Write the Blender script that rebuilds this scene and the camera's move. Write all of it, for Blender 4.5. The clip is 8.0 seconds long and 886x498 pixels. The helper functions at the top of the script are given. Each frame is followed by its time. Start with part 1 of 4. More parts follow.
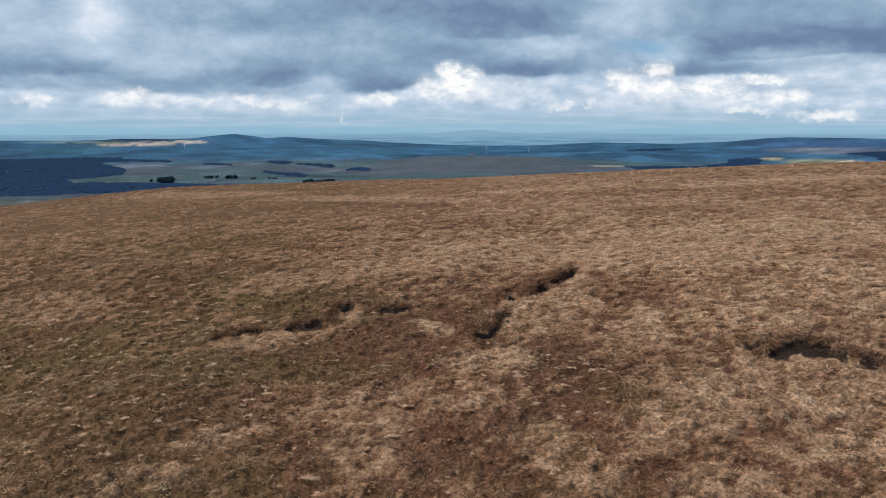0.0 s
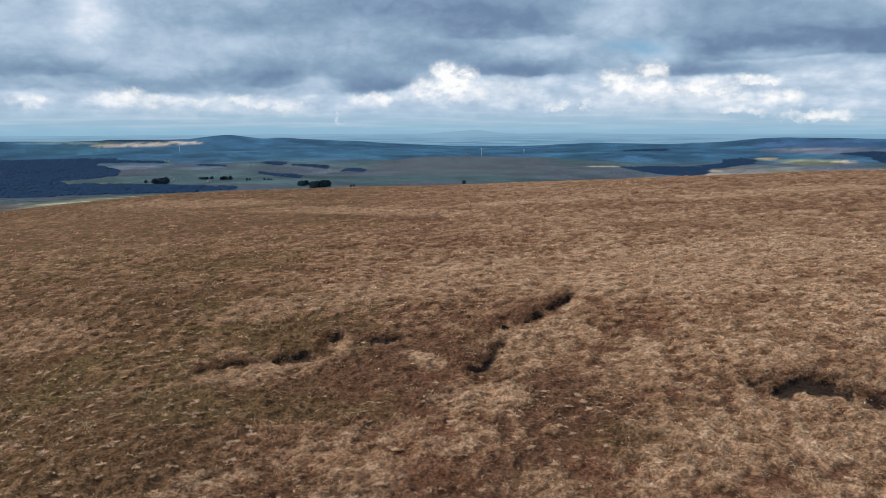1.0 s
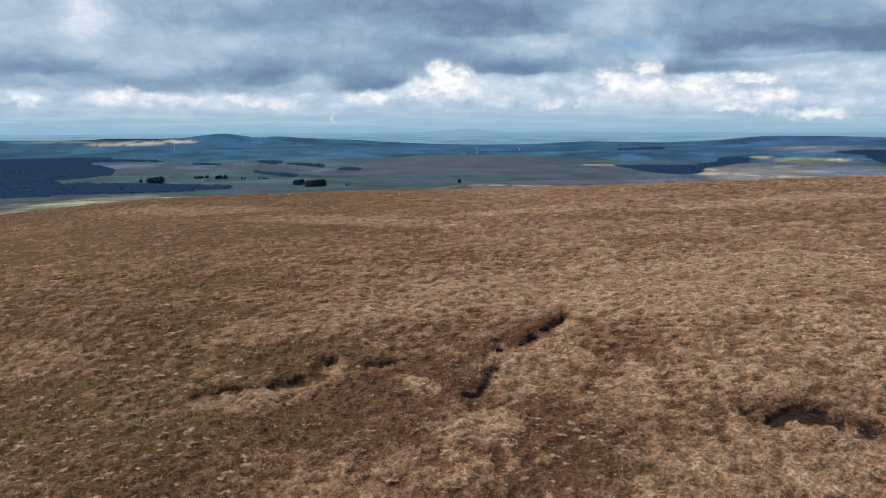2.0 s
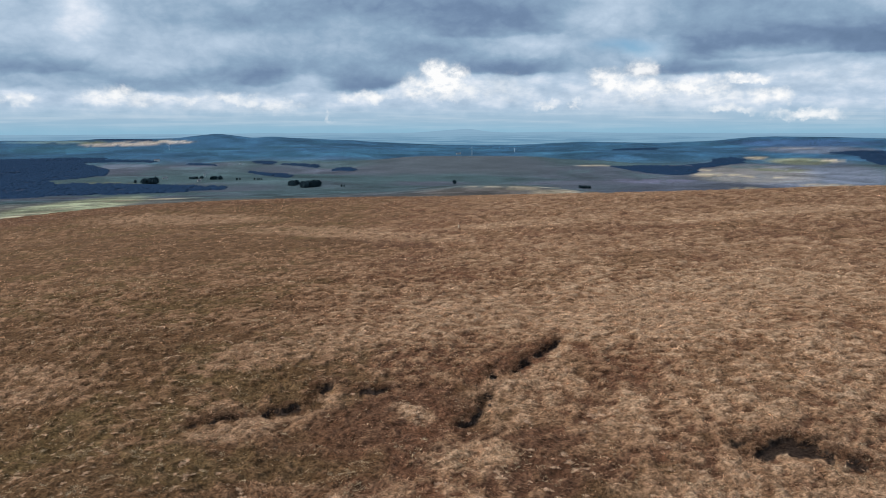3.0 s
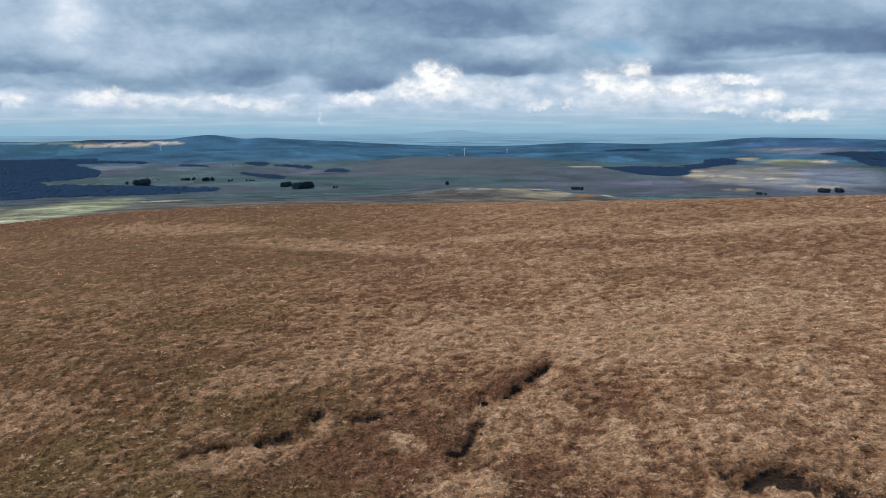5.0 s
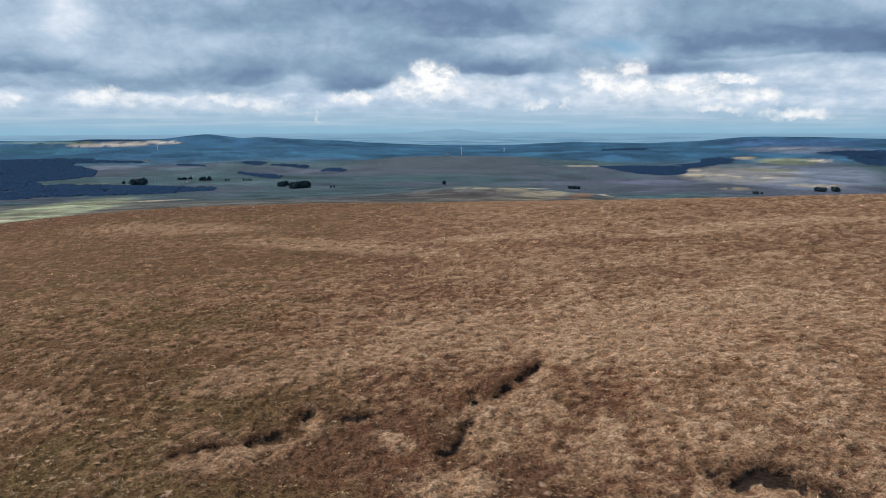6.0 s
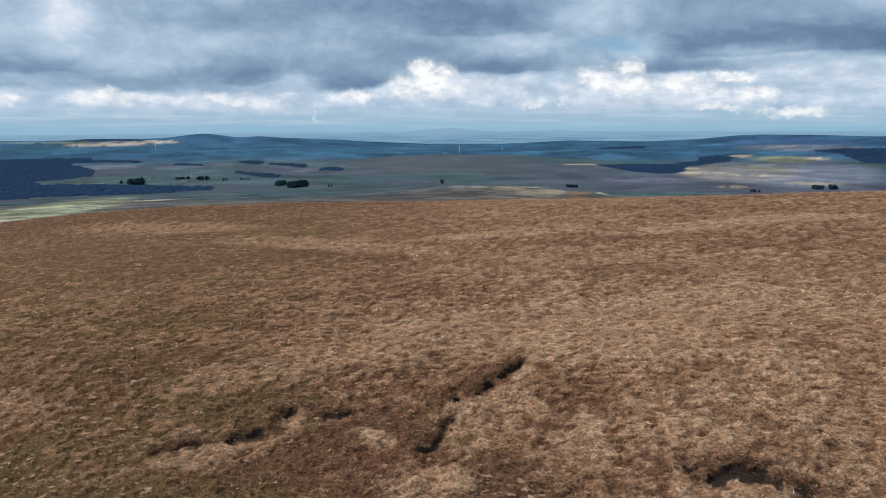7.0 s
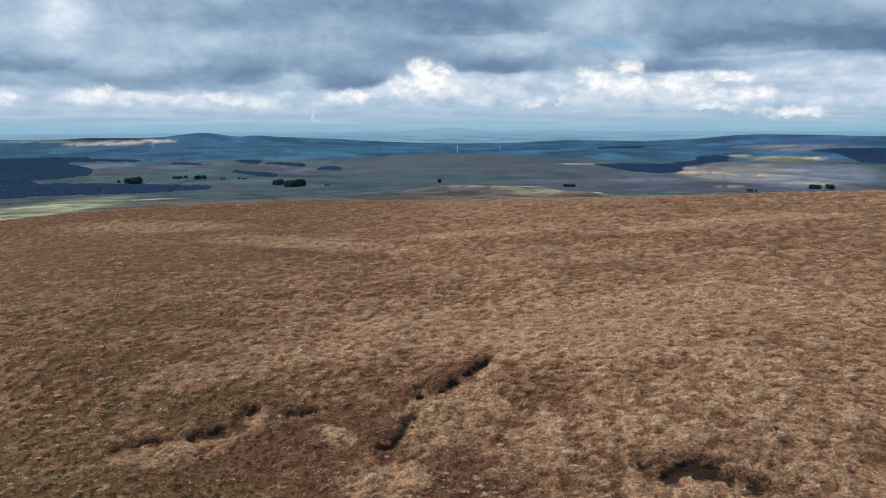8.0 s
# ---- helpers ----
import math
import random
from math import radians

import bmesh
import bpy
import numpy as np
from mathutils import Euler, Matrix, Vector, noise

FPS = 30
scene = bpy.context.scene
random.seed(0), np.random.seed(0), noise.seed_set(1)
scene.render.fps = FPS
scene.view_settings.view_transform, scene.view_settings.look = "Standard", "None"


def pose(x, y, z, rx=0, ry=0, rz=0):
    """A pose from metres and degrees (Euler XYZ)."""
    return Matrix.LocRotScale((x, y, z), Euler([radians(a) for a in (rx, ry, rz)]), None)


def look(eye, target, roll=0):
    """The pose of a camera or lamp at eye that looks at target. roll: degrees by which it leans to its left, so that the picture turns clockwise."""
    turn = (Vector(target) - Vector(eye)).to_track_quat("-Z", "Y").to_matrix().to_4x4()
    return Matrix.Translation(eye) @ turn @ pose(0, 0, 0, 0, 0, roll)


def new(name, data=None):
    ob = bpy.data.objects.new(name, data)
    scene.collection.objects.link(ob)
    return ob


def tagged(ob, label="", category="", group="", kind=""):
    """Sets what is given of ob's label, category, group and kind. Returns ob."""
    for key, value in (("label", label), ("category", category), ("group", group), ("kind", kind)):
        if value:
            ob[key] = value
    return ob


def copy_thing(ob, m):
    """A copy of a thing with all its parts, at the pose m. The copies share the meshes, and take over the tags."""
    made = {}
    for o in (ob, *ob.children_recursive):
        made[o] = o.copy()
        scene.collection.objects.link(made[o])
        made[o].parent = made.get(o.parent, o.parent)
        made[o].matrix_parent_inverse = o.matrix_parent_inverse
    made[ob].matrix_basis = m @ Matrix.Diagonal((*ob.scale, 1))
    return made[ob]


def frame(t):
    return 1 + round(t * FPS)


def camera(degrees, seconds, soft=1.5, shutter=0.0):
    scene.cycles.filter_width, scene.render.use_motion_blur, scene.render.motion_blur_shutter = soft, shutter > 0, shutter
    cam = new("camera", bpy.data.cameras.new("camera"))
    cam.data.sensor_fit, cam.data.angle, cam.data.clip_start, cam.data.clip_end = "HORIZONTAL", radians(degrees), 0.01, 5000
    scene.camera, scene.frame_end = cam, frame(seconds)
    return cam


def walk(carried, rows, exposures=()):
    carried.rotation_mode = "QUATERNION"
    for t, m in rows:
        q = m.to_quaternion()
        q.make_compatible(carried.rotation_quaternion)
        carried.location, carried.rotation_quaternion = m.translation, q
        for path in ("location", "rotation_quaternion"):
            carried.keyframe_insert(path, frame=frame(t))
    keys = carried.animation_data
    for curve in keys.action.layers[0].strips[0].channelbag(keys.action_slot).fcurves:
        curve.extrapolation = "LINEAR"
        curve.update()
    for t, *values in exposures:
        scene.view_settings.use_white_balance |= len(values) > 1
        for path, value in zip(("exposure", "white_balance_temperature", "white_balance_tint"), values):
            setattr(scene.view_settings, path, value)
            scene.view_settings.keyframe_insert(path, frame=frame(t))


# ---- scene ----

# ======== camera: a drone that rises over the moor and slides to its right ========
cam = camera(55.3, 8.0, soft=0.6)
METRES, EYE, TILT, LEAN, TURN = 8.0, 8.2, -8.2, 0.0, 0.0
ROWS = [
    (0.0, 0.0, 0.0, 0.0, -0.0, 0.0, -0.0),
    (0.5, 0.0094, 0.0911, 0.0601, -0.14, 0.08, 0.05),
    (1.0, 0.0181, 0.138, 0.1476, -0.31, 0.02, 0.11),
    (1.5, 0.0231, 0.1379, 0.2146, -0.45, -0.09, 0.18),
    (3.0, 0.0308, 0.0947, 0.4354, -0.94, -0.08, 0.2),
    (3.5, 0.0309, 0.0843, 0.5053, -1.08, -0.07, 0.19),
    (4.0, 0.0299, 0.0748, 0.5704, -1.23, -0.06, 0.2),
    (4.5, 0.0288, 0.0715, 0.5845, -1.34, -0.02, 0.26),
    (6.0, 0.08, 0.0536, 0.5872, -1.62, -0.08, 0.32),
    (6.5, 0.1027, 0.0483, 0.5842, -1.67, -0.11, 0.49),
    (7.0, 0.1738, 0.0395, 0.5781, -1.73, -0.16, 0.48),
    (7.5, 0.2595, 0.0287, 0.574, -1.78, -0.18, 0.45),
    (8.0, 0.3691, 0.0153, 0.5708, -1.84, -0.2, 0.44),
]
walk(cam, [(t, pose(0, 0, EYE, TILT, LEAN, TURN) @ pose(METRES * x, METRES * y, METRES * z, 90 + pitch, roll, yaw)) for t, x, y, z, yaw, pitch, roll in ROWS],
     exposures=[(0.0, 0.0), (8.0, 0.0)])

# ======== sky and sun ========
SUN_AZ, SUN_EL = -82.0, 50.0      # degrees: clockwise from straight ahead (+y), and above the horizon


class Graph:
    """Small helper that strings together shader nodes."""

    def __init__(self, tree):
        self.tree = tree
        self.tree.nodes.clear()

    def node(self, kind, inputs=None):
        n = self.tree.nodes.new(kind)
        return self.fill(n, inputs)

    def fill(self, n, inputs):
        for key, value in (inputs or {}).items():
            self.put(n.inputs[key], value)
        return n

    def put(self, socket, value):
        if isinstance(value, bpy.types.NodeSocket):
            self.tree.links.new(value, socket)
        else:
            socket.default_value = value

    def math(self, op, a, b=0.0, c=0.0, clamp=False):
        n = self.node("ShaderNodeMath")
        n.operation, n.use_clamp = op, clamp
        for i, v in enumerate((a, b, c)):
            self.put(n.inputs[i], v)
        return n.outputs[0]

    def vec(self, op, a, b=(0, 0, 0), scale=None):
        n = self.node("ShaderNodeVectorMath")
        n.operation = op
        self.put(n.inputs[0], a)
        self.put(n.inputs[1], b)
        if scale is not None:
            self.put(n.inputs["Scale"], scale)
        return n.outputs["Value"] if op in ("DOT_PRODUCT", "LENGTH") else n.outputs[0]

    def noise(self, vector, scale, detail=4.0, rough=0.55, distortion=0.0, colour=False):
        n = self.node("ShaderNodeTexNoise", {"Vector": vector, "Scale": scale, "Detail": detail, "Roughness": rough, "Distortion": distortion})
        return n.outputs["Color" if colour else "Fac"]

    def ramp(self, value, low, high, out_low=0.0, out_high=1.0):
        n = self.node("ShaderNodeMapRange")
        n.interpolation_type = "SMOOTHSTEP"
        self.fill(n, {"Value": value, "From Min": low, "From Max": high, "To Min": out_low, "To Max": out_high})
        return n.outputs[0]

    def mix(self, factor, a, b, blend="MIX"):
        n = self.node("ShaderNodeMix")
        n.data_type, n.blend_type = "RGBA", blend
        self.put(n.inputs[0], factor)
        self.put(n.inputs[6], a)
        self.put(n.inputs[7], b)
        return n.outputs[2]


# soft masses of the broken cloud deck: bearing, height above the horizon, half widths (degrees), lightness added
CLOUD_MASSES = []


def cloud_mass(bearing, height, wide, deep, gain):
    CLOUD_MASSES.append((bearing, height, wide, deep, gain))


cloud_mass(-10.9, 3.4, 2.6, 0.60, -0.14)
cloud_mass(-4.0, 3.0, 2.2, 0.95, -0.14)
cloud_mass(-24.5, 3.7, 3.4, 0.60, -0.14)
cloud_mass(-17.0, 2.8, 3.0, 0.40, -0.16)
cloud_mass(-7.4, 2.9, 1.3, 0.60, 0.14)
cloud_mass(-18.5, 4.0, 3.2, 0.70, 0.16)
cloud_mass(-14.0, 4.9, 2.4, 0.60, 0.08)
cloud_mass(4.0, 7.3, 6.0, 1.25, -0.20)
cloud_mass(-3.5, 7.9, 5.0, 0.80, -0.22)
cloud_mass(5.2, 3.95, 3.4, 0.45, -0.14)
cloud_mass(16.5, 3.8, 3.8, 0.50, -0.14)
cloud_mass(26.0, 5.4, 7.0, 0.95, -0.26)
cloud_mass(16.5, 4.9, 2.0, 0.55, -0.16)
cloud_mass(20.0, 7.2, 5.0, 0.90, -0.26)
cloud_mass(-8.0, 4.6, 4.5, 0.90, -0.12)
cloud_mass(0.0, 5.0, 3.2, 0.90, -0.14)
cloud_mass(-12.0, 6.6, 4.5, 0.60, -0.14)
cloud_mass(27.0, 1.55, 2.5, 0.40, -0.22)
cloud_mass(-21.8, 6.8, 1.5, 1.60, 0.30)
cloud_mass(-27.0, 6.5, 3.0, 0.90, 0.08)
cloud_mass(-15.5, 5.2, 3.4, 0.80, 0.08)
cloud_mass(12.0, 7.2, 2.6, 1.40, 0.26)
cloud_mass(6.8, 5.3, 2.6, 0.55, 0.22)
cloud_mass(21.5, 4.65, 3.0, 0.35, 0.30)
cloud_mass(26.5, 3.4, 4.0, 0.60, 0.22)
cloud_mass(-6.0, 4.9, 1.8, 0.50, 0.10)
cloud_mass(14.5, 5.0, 1.4, 0.50, 0.22)

# dark shelves of the deck with a firm lower edge: bearings from and to, height of the edge and of the top, lightness added
SHELVES = [(17.0, 45.0, 4.30, 7.0, -0.26), (0.5, 8.5, 5.90, 9.5, -0.16), (1.8, 8.5, 3.45, 4.7, -0.20), (13.5, 19.5, 3.35, 4.5, -0.14),
           (-40.0, -21.0, 3.05, 4.5, -0.16), (-13.2, -8.3, 2.75, 4.0, -0.15), (-6.6, -1.8, 2.30, 4.0, -0.20)]

# bright cumulus heads low over the far country: bearing, height, half widths, brightness
CUMULUS = []


def cumulus(bearing, height, wide, deep, gain):
    CUMULUS.append((bearing, height, wide, deep, gain))


cumulus(-25.4, 1.62, 1.1, 0.40, 0.75)
cumulus(-20.2, 1.90, 1.9, 0.60, 0.80)
cumulus(-18.2, 1.65, 1.6, 0.50, 0.60)
cumulus(-15.8, 1.65, 1.9, 0.38, 0.60)
cumulus(-12.6, 1.70, 1.9, 0.45, 0.70)
cumulus(-9.8, 1.30, 1.6, 0.50, 0.62)
cumulus(-4.0, 1.95, 2.2, 0.42, 0.85)
cumulus(-0.7, 2.55, 1.6, 0.95, 0.85)
cumulus(0.9, 3.10, 1.7, 1.25, 1.40)
cumulus(1.6, 2.20, 2.6, 0.60, 0.70)
cumulus(7.9, 1.50, 1.0, 0.36, 0.85)
cumulus(9.9, 1.40, 0.45, 0.40, 0.85)
cumulus(11.9, 2.90, 1.6, 0.90, 1.00)
cumulus(13.9, 3.50, 1.2, 0.90, 0.80)
cumulus(14.4, 2.40, 2.0, 0.80, 1.00)
cumulus(17.4, 2.55, 2.2, 0.60, 1.05)
cumulus(20.4, 3.00, 1.8, 0.32, 0.95)
cumulus(21.8, 1.90, 1.5, 0.60, 0.90)
cumulus(19.0, 1.90, 2.0, 0.50, 0.60)
cumulus(24.0, 0.70, 2.4, 0.32, 0.80)
cumulus(19.2, 1.05, 1.8, 0.30, 0.65)
cumulus(-6.6, 0.50, 0.35, 0.38, 0.30)
cumulus(-14.5, 1.50, 7.5, 0.70, 0.16)
cumulus(15.5, 2.05, 7.0, 1.25, 0.32)
cumulus(4.5, 2.35, 3.2, 1.0, 0.35)
cumulus(25.0, 3.0, 4.5, 0.9, 0.10)


def build_sky():
    world = bpy.data.worlds.new("moor_sky")
    world.use_nodes = True
    g = Graph(world.node_tree)
    way = g.node("ShaderNodeTexCoord").outputs["Generated"]
    xyz = g.node("ShaderNodeSeparateXYZ", {0: way})
    bearing = g.math("MULTIPLY", g.math("ARCTAN2", xyz.outputs[0], xyz.outputs[1]), 180 / math.pi)
    height = g.math("MULTIPLY", g.math("ARCSINE", xyz.outputs[2]), 180 / math.pi)
    flat = g.node("ShaderNodeCombineXYZ", {0: bearing, 1: height, 2: 0.0}).outputs[0]
    # the deck seen in perspective: near the horizon it is squeezed flat
    lift = g.math("ADD", g.math("MAXIMUM", xyz.outputs[2], 0.0), 0.13)
    deck = g.node("ShaderNodeCombineXYZ", {0: g.math("DIVIDE", xyz.outputs[0], lift), 1: g.math("DIVIDE", xyz.outputs[1], lift), 2: 0.0}).outputs[0]
    stretched = g.vec("MULTIPLY", flat, (0.6, 1.0, 1.0))
    ragged = g.vec("SUBTRACT", g.noise(stretched, 0.5, 5.0, 0.50, colour=True), (0.5, 0.5, 0.5))
    warped = g.vec("ADD", flat, g.vec("MULTIPLY", ragged, (2.6, 1.7, 0.0)))
    # lightness of the deck
    tone = g.math("ADD", g.math("MULTIPLY", g.math("SUBTRACT", g.noise(deck, 0.9, 5.0, 0.50, 0.2), 0.5), 0.60), 0.625)
    tone = g.math("ADD", tone, g.math("MULTIPLY", g.math("SUBTRACT", g.noise(stretched, 0.8, 6.0, 0.52), 0.5), 0.24))
    # billows: rounded heaps parted by darker creases
    heap = g.noise(g.vec("MULTIPLY", flat, (0.7, 1.25, 1.0)), 0.42, 5.0, 0.5, 0.3)
    heap = g.math("ABSOLUTE", g.math("MULTIPLY_ADD", heap, 2.0, -1.0))
    tone = g.math("MULTIPLY_ADD", g.math("SUBTRACT", heap, 0.20), 0.30, tone)
    small = g.noise(g.vec("MULTIPLY", flat, (0.8, 1.15, 1.0)), 1.25, 5.0, 0.55, 0.2)
    tone = g.math("MULTIPLY_ADD", g.math("SUBTRACT", g.math("ABSOLUTE", g.math("MULTIPLY_ADD", small, 2.0, -1.0)), 0.16), 0.10, tone)
    for a, e, wa, we, gain in CLOUD_MASSES:
        d = g.vec("MULTIPLY", g.vec("SUBTRACT", warped, (a, e, 0)), (1 / wa, 1 / we, 0))
        fall = g.math("POWER", 2.718, g.math("MULTIPLY", g.vec("DOT_PRODUCT", d, d), -0.7))
        tone = g.math("MULTIPLY_ADD", fall, gain * (0.85 if gain < 0 else 1.0), tone)
    ragged_height = g.node("ShaderNodeSeparateXYZ", {0: g.vec("ADD", flat, g.vec("MULTIPLY", ragged, (0.0, 1.1, 0.0)))}).outputs[1]
    ragged_bearing = g.node("ShaderNodeSeparateXYZ", {0: warped}).outputs[0]
    for a0, a1, e0, e1, gain in SHELVES:
        across = g.math("MULTIPLY", g.ramp(ragged_bearing, a0 - 1.2, a0 + 1.2), g.ramp(ragged_bearing, a1 + 1.2, a1 - 1.2))
        upward = g.math("MULTIPLY", g.ramp(ragged_height, e0 - 0.14, e0 + 0.14), g.ramp(ragged_height, e1, e0 + 0.3))
        tone = g.math("MULTIPLY_ADD", g.math("MULTIPLY", across, upward), gain, tone)
    # below the deck's ragged edge a brighter, farther layer shows
    edge = g.math("ADD", g.ramp(bearing, -4.0, 0.0, 2.15, 3.30), g.ramp(bearing, 22.0, 26.0, 0.0, 0.6))
    below = g.ramp(g.math("SUBTRACT", ragged_height, edge), 0.22, -0.22)
    farther = g.math("ADD", g.math("MULTIPLY", g.math("SUBTRACT", g.noise(g.vec("MULTIPLY", flat, (0.55, 1.2, 1.0)), 0.9, 6.0, 0.55), 0.5), 0.75), 0.78)
    tone = g.math("ADD", g.math("MULTIPLY", tone, g.math("SUBTRACT", 1.0, below)), g.math("MULTIPLY", farther, below))
    # towards the horizon the clouds thin out into pale blue streaks
    low = g.ramp(height, 0.3, 1.7)
    streak = g.noise(g.vec("MULTIPLY", flat, (0.10, 2.2, 1.0)), 1.3, 5.0, 0.55)
    shade = g.node("ShaderNodeValToRGB", {0: tone})
    stops = [(0.0, (0.105, 0.170, 0.285)), (0.28, (0.170, 0.256, 0.400)), (0.52, (0.275, 0.400, 0.546)), (0.78, (0.490, 0.612, 0.757)), (1.0, (0.82, 0.87, 0.96))]
    elements = shade.color_ramp.elements
    while len(elements) < len(stops):
        elements.new(0.5)
    for el, (pos, c) in zip(elements, stops):
        el.position, el.color = pos, (*c, 1)
    sky = g.node("ShaderNodeTexSky")
    sky.sky_type, sky.sun_disc, sky.sun_elevation, sky.sun_rotation = "NISHITA", False, radians(SUN_EL), radians(SUN_AZ)
    sky.altitude, sky.dust_density = 450.0, 1.2
    clear = g.vec("MULTIPLY", sky.outputs[0], (0.055, 0.085, 0.115))
    haze = g.mix(g.ramp(streak, 0.42, 0.68), (0.330, 0.495, 0.640, 1), (0.455, 0.59, 0.71, 1))
    haze = g.mix(g.ramp(height, 0.5, -0.5), haze, (0.25, 0.47, 0.63, 1))
    colour = g.mix(g.math("MULTIPLY_ADD", low, 0.92, 0.08), haze, shade.outputs[0])
    # one small gap to the blue
    d = g.vec("MULTIPLY", g.vec("SUBTRACT", warped, (13.0, 5.1, 0)), (1 / 1.9, 1 / 0.45, 0))
    colour = g.mix(g.math("MULTIPLY", g.math("POWER", 2.718, g.math("MULTIPLY", g.vec("DOT_PRODUCT", d, d), -1.0)), 0.8), colour, clear)
    # cumulus heads: ragged tops, soft below
    lumps = g.vec("SUBTRACT", g.noise(flat, 0.95, 7.0, 0.58, colour=True), (0.5, 0.5, 0.5))
    puffed = g.vec("ADD", flat, g.vec("MULTIPLY", lumps, (2.6, 1.5, 0.0)))
    bright = None
    for a, e, wa, we, gain in CUMULUS:
        d = g.vec("MULTIPLY", g.vec("SUBTRACT", puffed, (a, e, 0)), (1 / wa, 1 / we, 0))
        blob = g.math("MULTIPLY", g.ramp(g.vec("LENGTH", d), 1.25, 0.25), gain)
        bright = blob if bright is None else g.math("MAXIMUM", bright, blob)
    curds = g.ramp(g.noise(g.vec("MULTIPLY", flat, (0.8, 1.2, 1.0)), 1.5, 5.0, 0.55), 0.32, 0.64, 0.40, 1.12)
    colour = g.mix(g.math("MULTIPLY", bright, curds, clamp=True), colour, (0.98, 0.985, 0.99, 1))
    g.node("ShaderNodeOutputWorld", {0: g.node("ShaderNodeBackground", {"Color": colour, "Strength": 1.0}).outputs[0]})
    scene.world = world


build_sky()
sun = new("sun", bpy.data.lights.new("sun", "SUN"))
sun.data.energy, sun.data.angle, sun.data.color = 3.6, radians(2.0), (1.0, 0.94, 0.86)
sun_from = Vector((math.sin(radians(SUN_AZ)) * math.cos(radians(SUN_EL)), math.cos(radians(SUN_AZ)) * math.cos(radians(SUN_EL)), math.sin(radians(SUN_EL))))
sun.matrix_world = look(sun_from * 100, (0, 0, 0))


# ======== noise and shape of the land ========
def lattice(ix, iy, seed):
    h = (ix.astype(np.int64) * 374761393 + iy.astype(np.int64) * 668265263 + seed * 982451653) & 0x7FFFFFFF
    h = ((h ^ (h >> 13)) * 1274126177) & 0x7FFFFFFF
    return ((h ^ (h >> 16)) & 0xFFFF) / 65535.0


def value_noise(x, y, size, seed=0):
    x, y = np.asarray(x) / size, np.asarray(y) / size
    ix, iy = np.floor(x), np.floor(y)
    fx, fy = x - ix, y - iy
    fx, fy = fx * fx * (3 - 2 * fx), fy * fy * (3 - 2 * fy)
    a, b = lattice(ix, iy, seed), lattice(ix + 1, iy, seed)
    c, d = lattice(ix, iy + 1, seed), lattice(ix + 1, iy + 1, seed)
    return (a + (b - a) * fx) * (1 - fy) + (c + (d - c) * fx) * fy


def fbm(x, y, size, octaves=4, seed=0):
    total, gain, norm = 0.0, 1.0, 0.0
    for i in range(octaves):
        total = total + gain * value_noise(x, y, size / 2 ** i, seed + 17 * i)
        norm, gain = norm + gain, gain * 0.55
    return total / norm


def step(v, low, high):
    t = np.clip((v - low) / (high - low), 0, 1)
    return t * t * (3 - 2 * t)


# the hilltop: slope along y, slope across it, and its doming
SLOPE_Y, SLOPE = (0, 25, 40, 55, 80, 120, 170, 230), (0.2737, 0.1871, 0.0985, 0.0134, -0.0228, -0.0445, -0.0800, -0.1250)
CROSS_Y, CROSS = (20, 50, 110, 200), (0.0767, 0.0331, 0.0876, -0.0078)
_y = np.linspace(-400, 500, 1801)
_s = np.interp(_y, SLOPE_Y, SLOPE)
_z = np.concatenate([[0], np.cumsum((_s[1:] + _s[:-1]) / 4)])
_z -= np.interp(40, _y, _z)


# low swells and hollows of the hilltop: x, y, height
SWELLS = [(-11, 27, 0.62), (-5, 40, 0.23), (2, 33.5, -0.24), (13, 31, 0.26), (-2, 28, 0.21), (10, 42, 0.22), (8, 27, -0.17), (11, 49.5, -0.12), (-15, 43, 0.43), (21, 41, 0.24), (0, 67, -0.18), (5.5, 43, -0.24), (-6, 34.5, -0.14), (-4, 28.5, -0.48), (5, 51, -0.23), (16, 34, 0.25), (-16, 50, -0.32)]


# the brow stands higher to both sides: lift by bearing, and how it grows and fades with distance
LIFT_AZ, LIFT = (-40, -26, -18, -11, 0, 12, 22, 30), (3.5, 3.2, 2.85, 1.60, 0.5, 0.2, 0.12, 0.15)
LIFT_R, LIFT_SHARE = (45, 70, 95, 120, 140, 150, 170, 205, 260), (0.0, 0.13, 0.42, 0.78, 1.0, 0.98, 0.78, 0.42, 0.15)


def hilltop(x, y):
    r, az = np.hypot(x, y), np.degrees(np.arctan2(x, y))
    z = 0.81 + np.interp(az, LIFT_AZ, LIFT) * np.interp(r, LIFT_R, LIFT_SHARE)
    z = z + np.interp(y, _y, _z) + np.interp(y, CROSS_Y, CROSS) * x - 0.0006 * x * x
    for cx, cy, h in SWELLS:
        z = z + h * np.exp(-((x - cx) ** 2 + (y - cy) ** 2) / 25.0)
    return z


# the country round it: mean height by distance, and single hills (bearing, distance, half widths in degrees and metres, height, squareness)
REACH = (200, 330, 450, 650, 850, 1000, 1500, 2000, 2600, 2900, 3200, 3700, 4200, 4400, 4600, 4750)
LEVEL = (-12, -19.8, -30.2, -42.8, -56.8, -67.5, -98, -116.5, -121, -117, -118, -104, -87, -71.6, -85, -95)
HILLS = [
    (4.5, 800, 6.5, 120, 10.5, 2), (2.0, 2850, 6.0, 300, 29, 4), (26.0, 3600, 7.0, 500, 22, 2), (-16.0, 3500, 5.0, 380, 10, 2), (-7.0, 3650, 5.0, 380, 16, 2), (13.0, 3750, 5.5, 380, 12, 2),
]
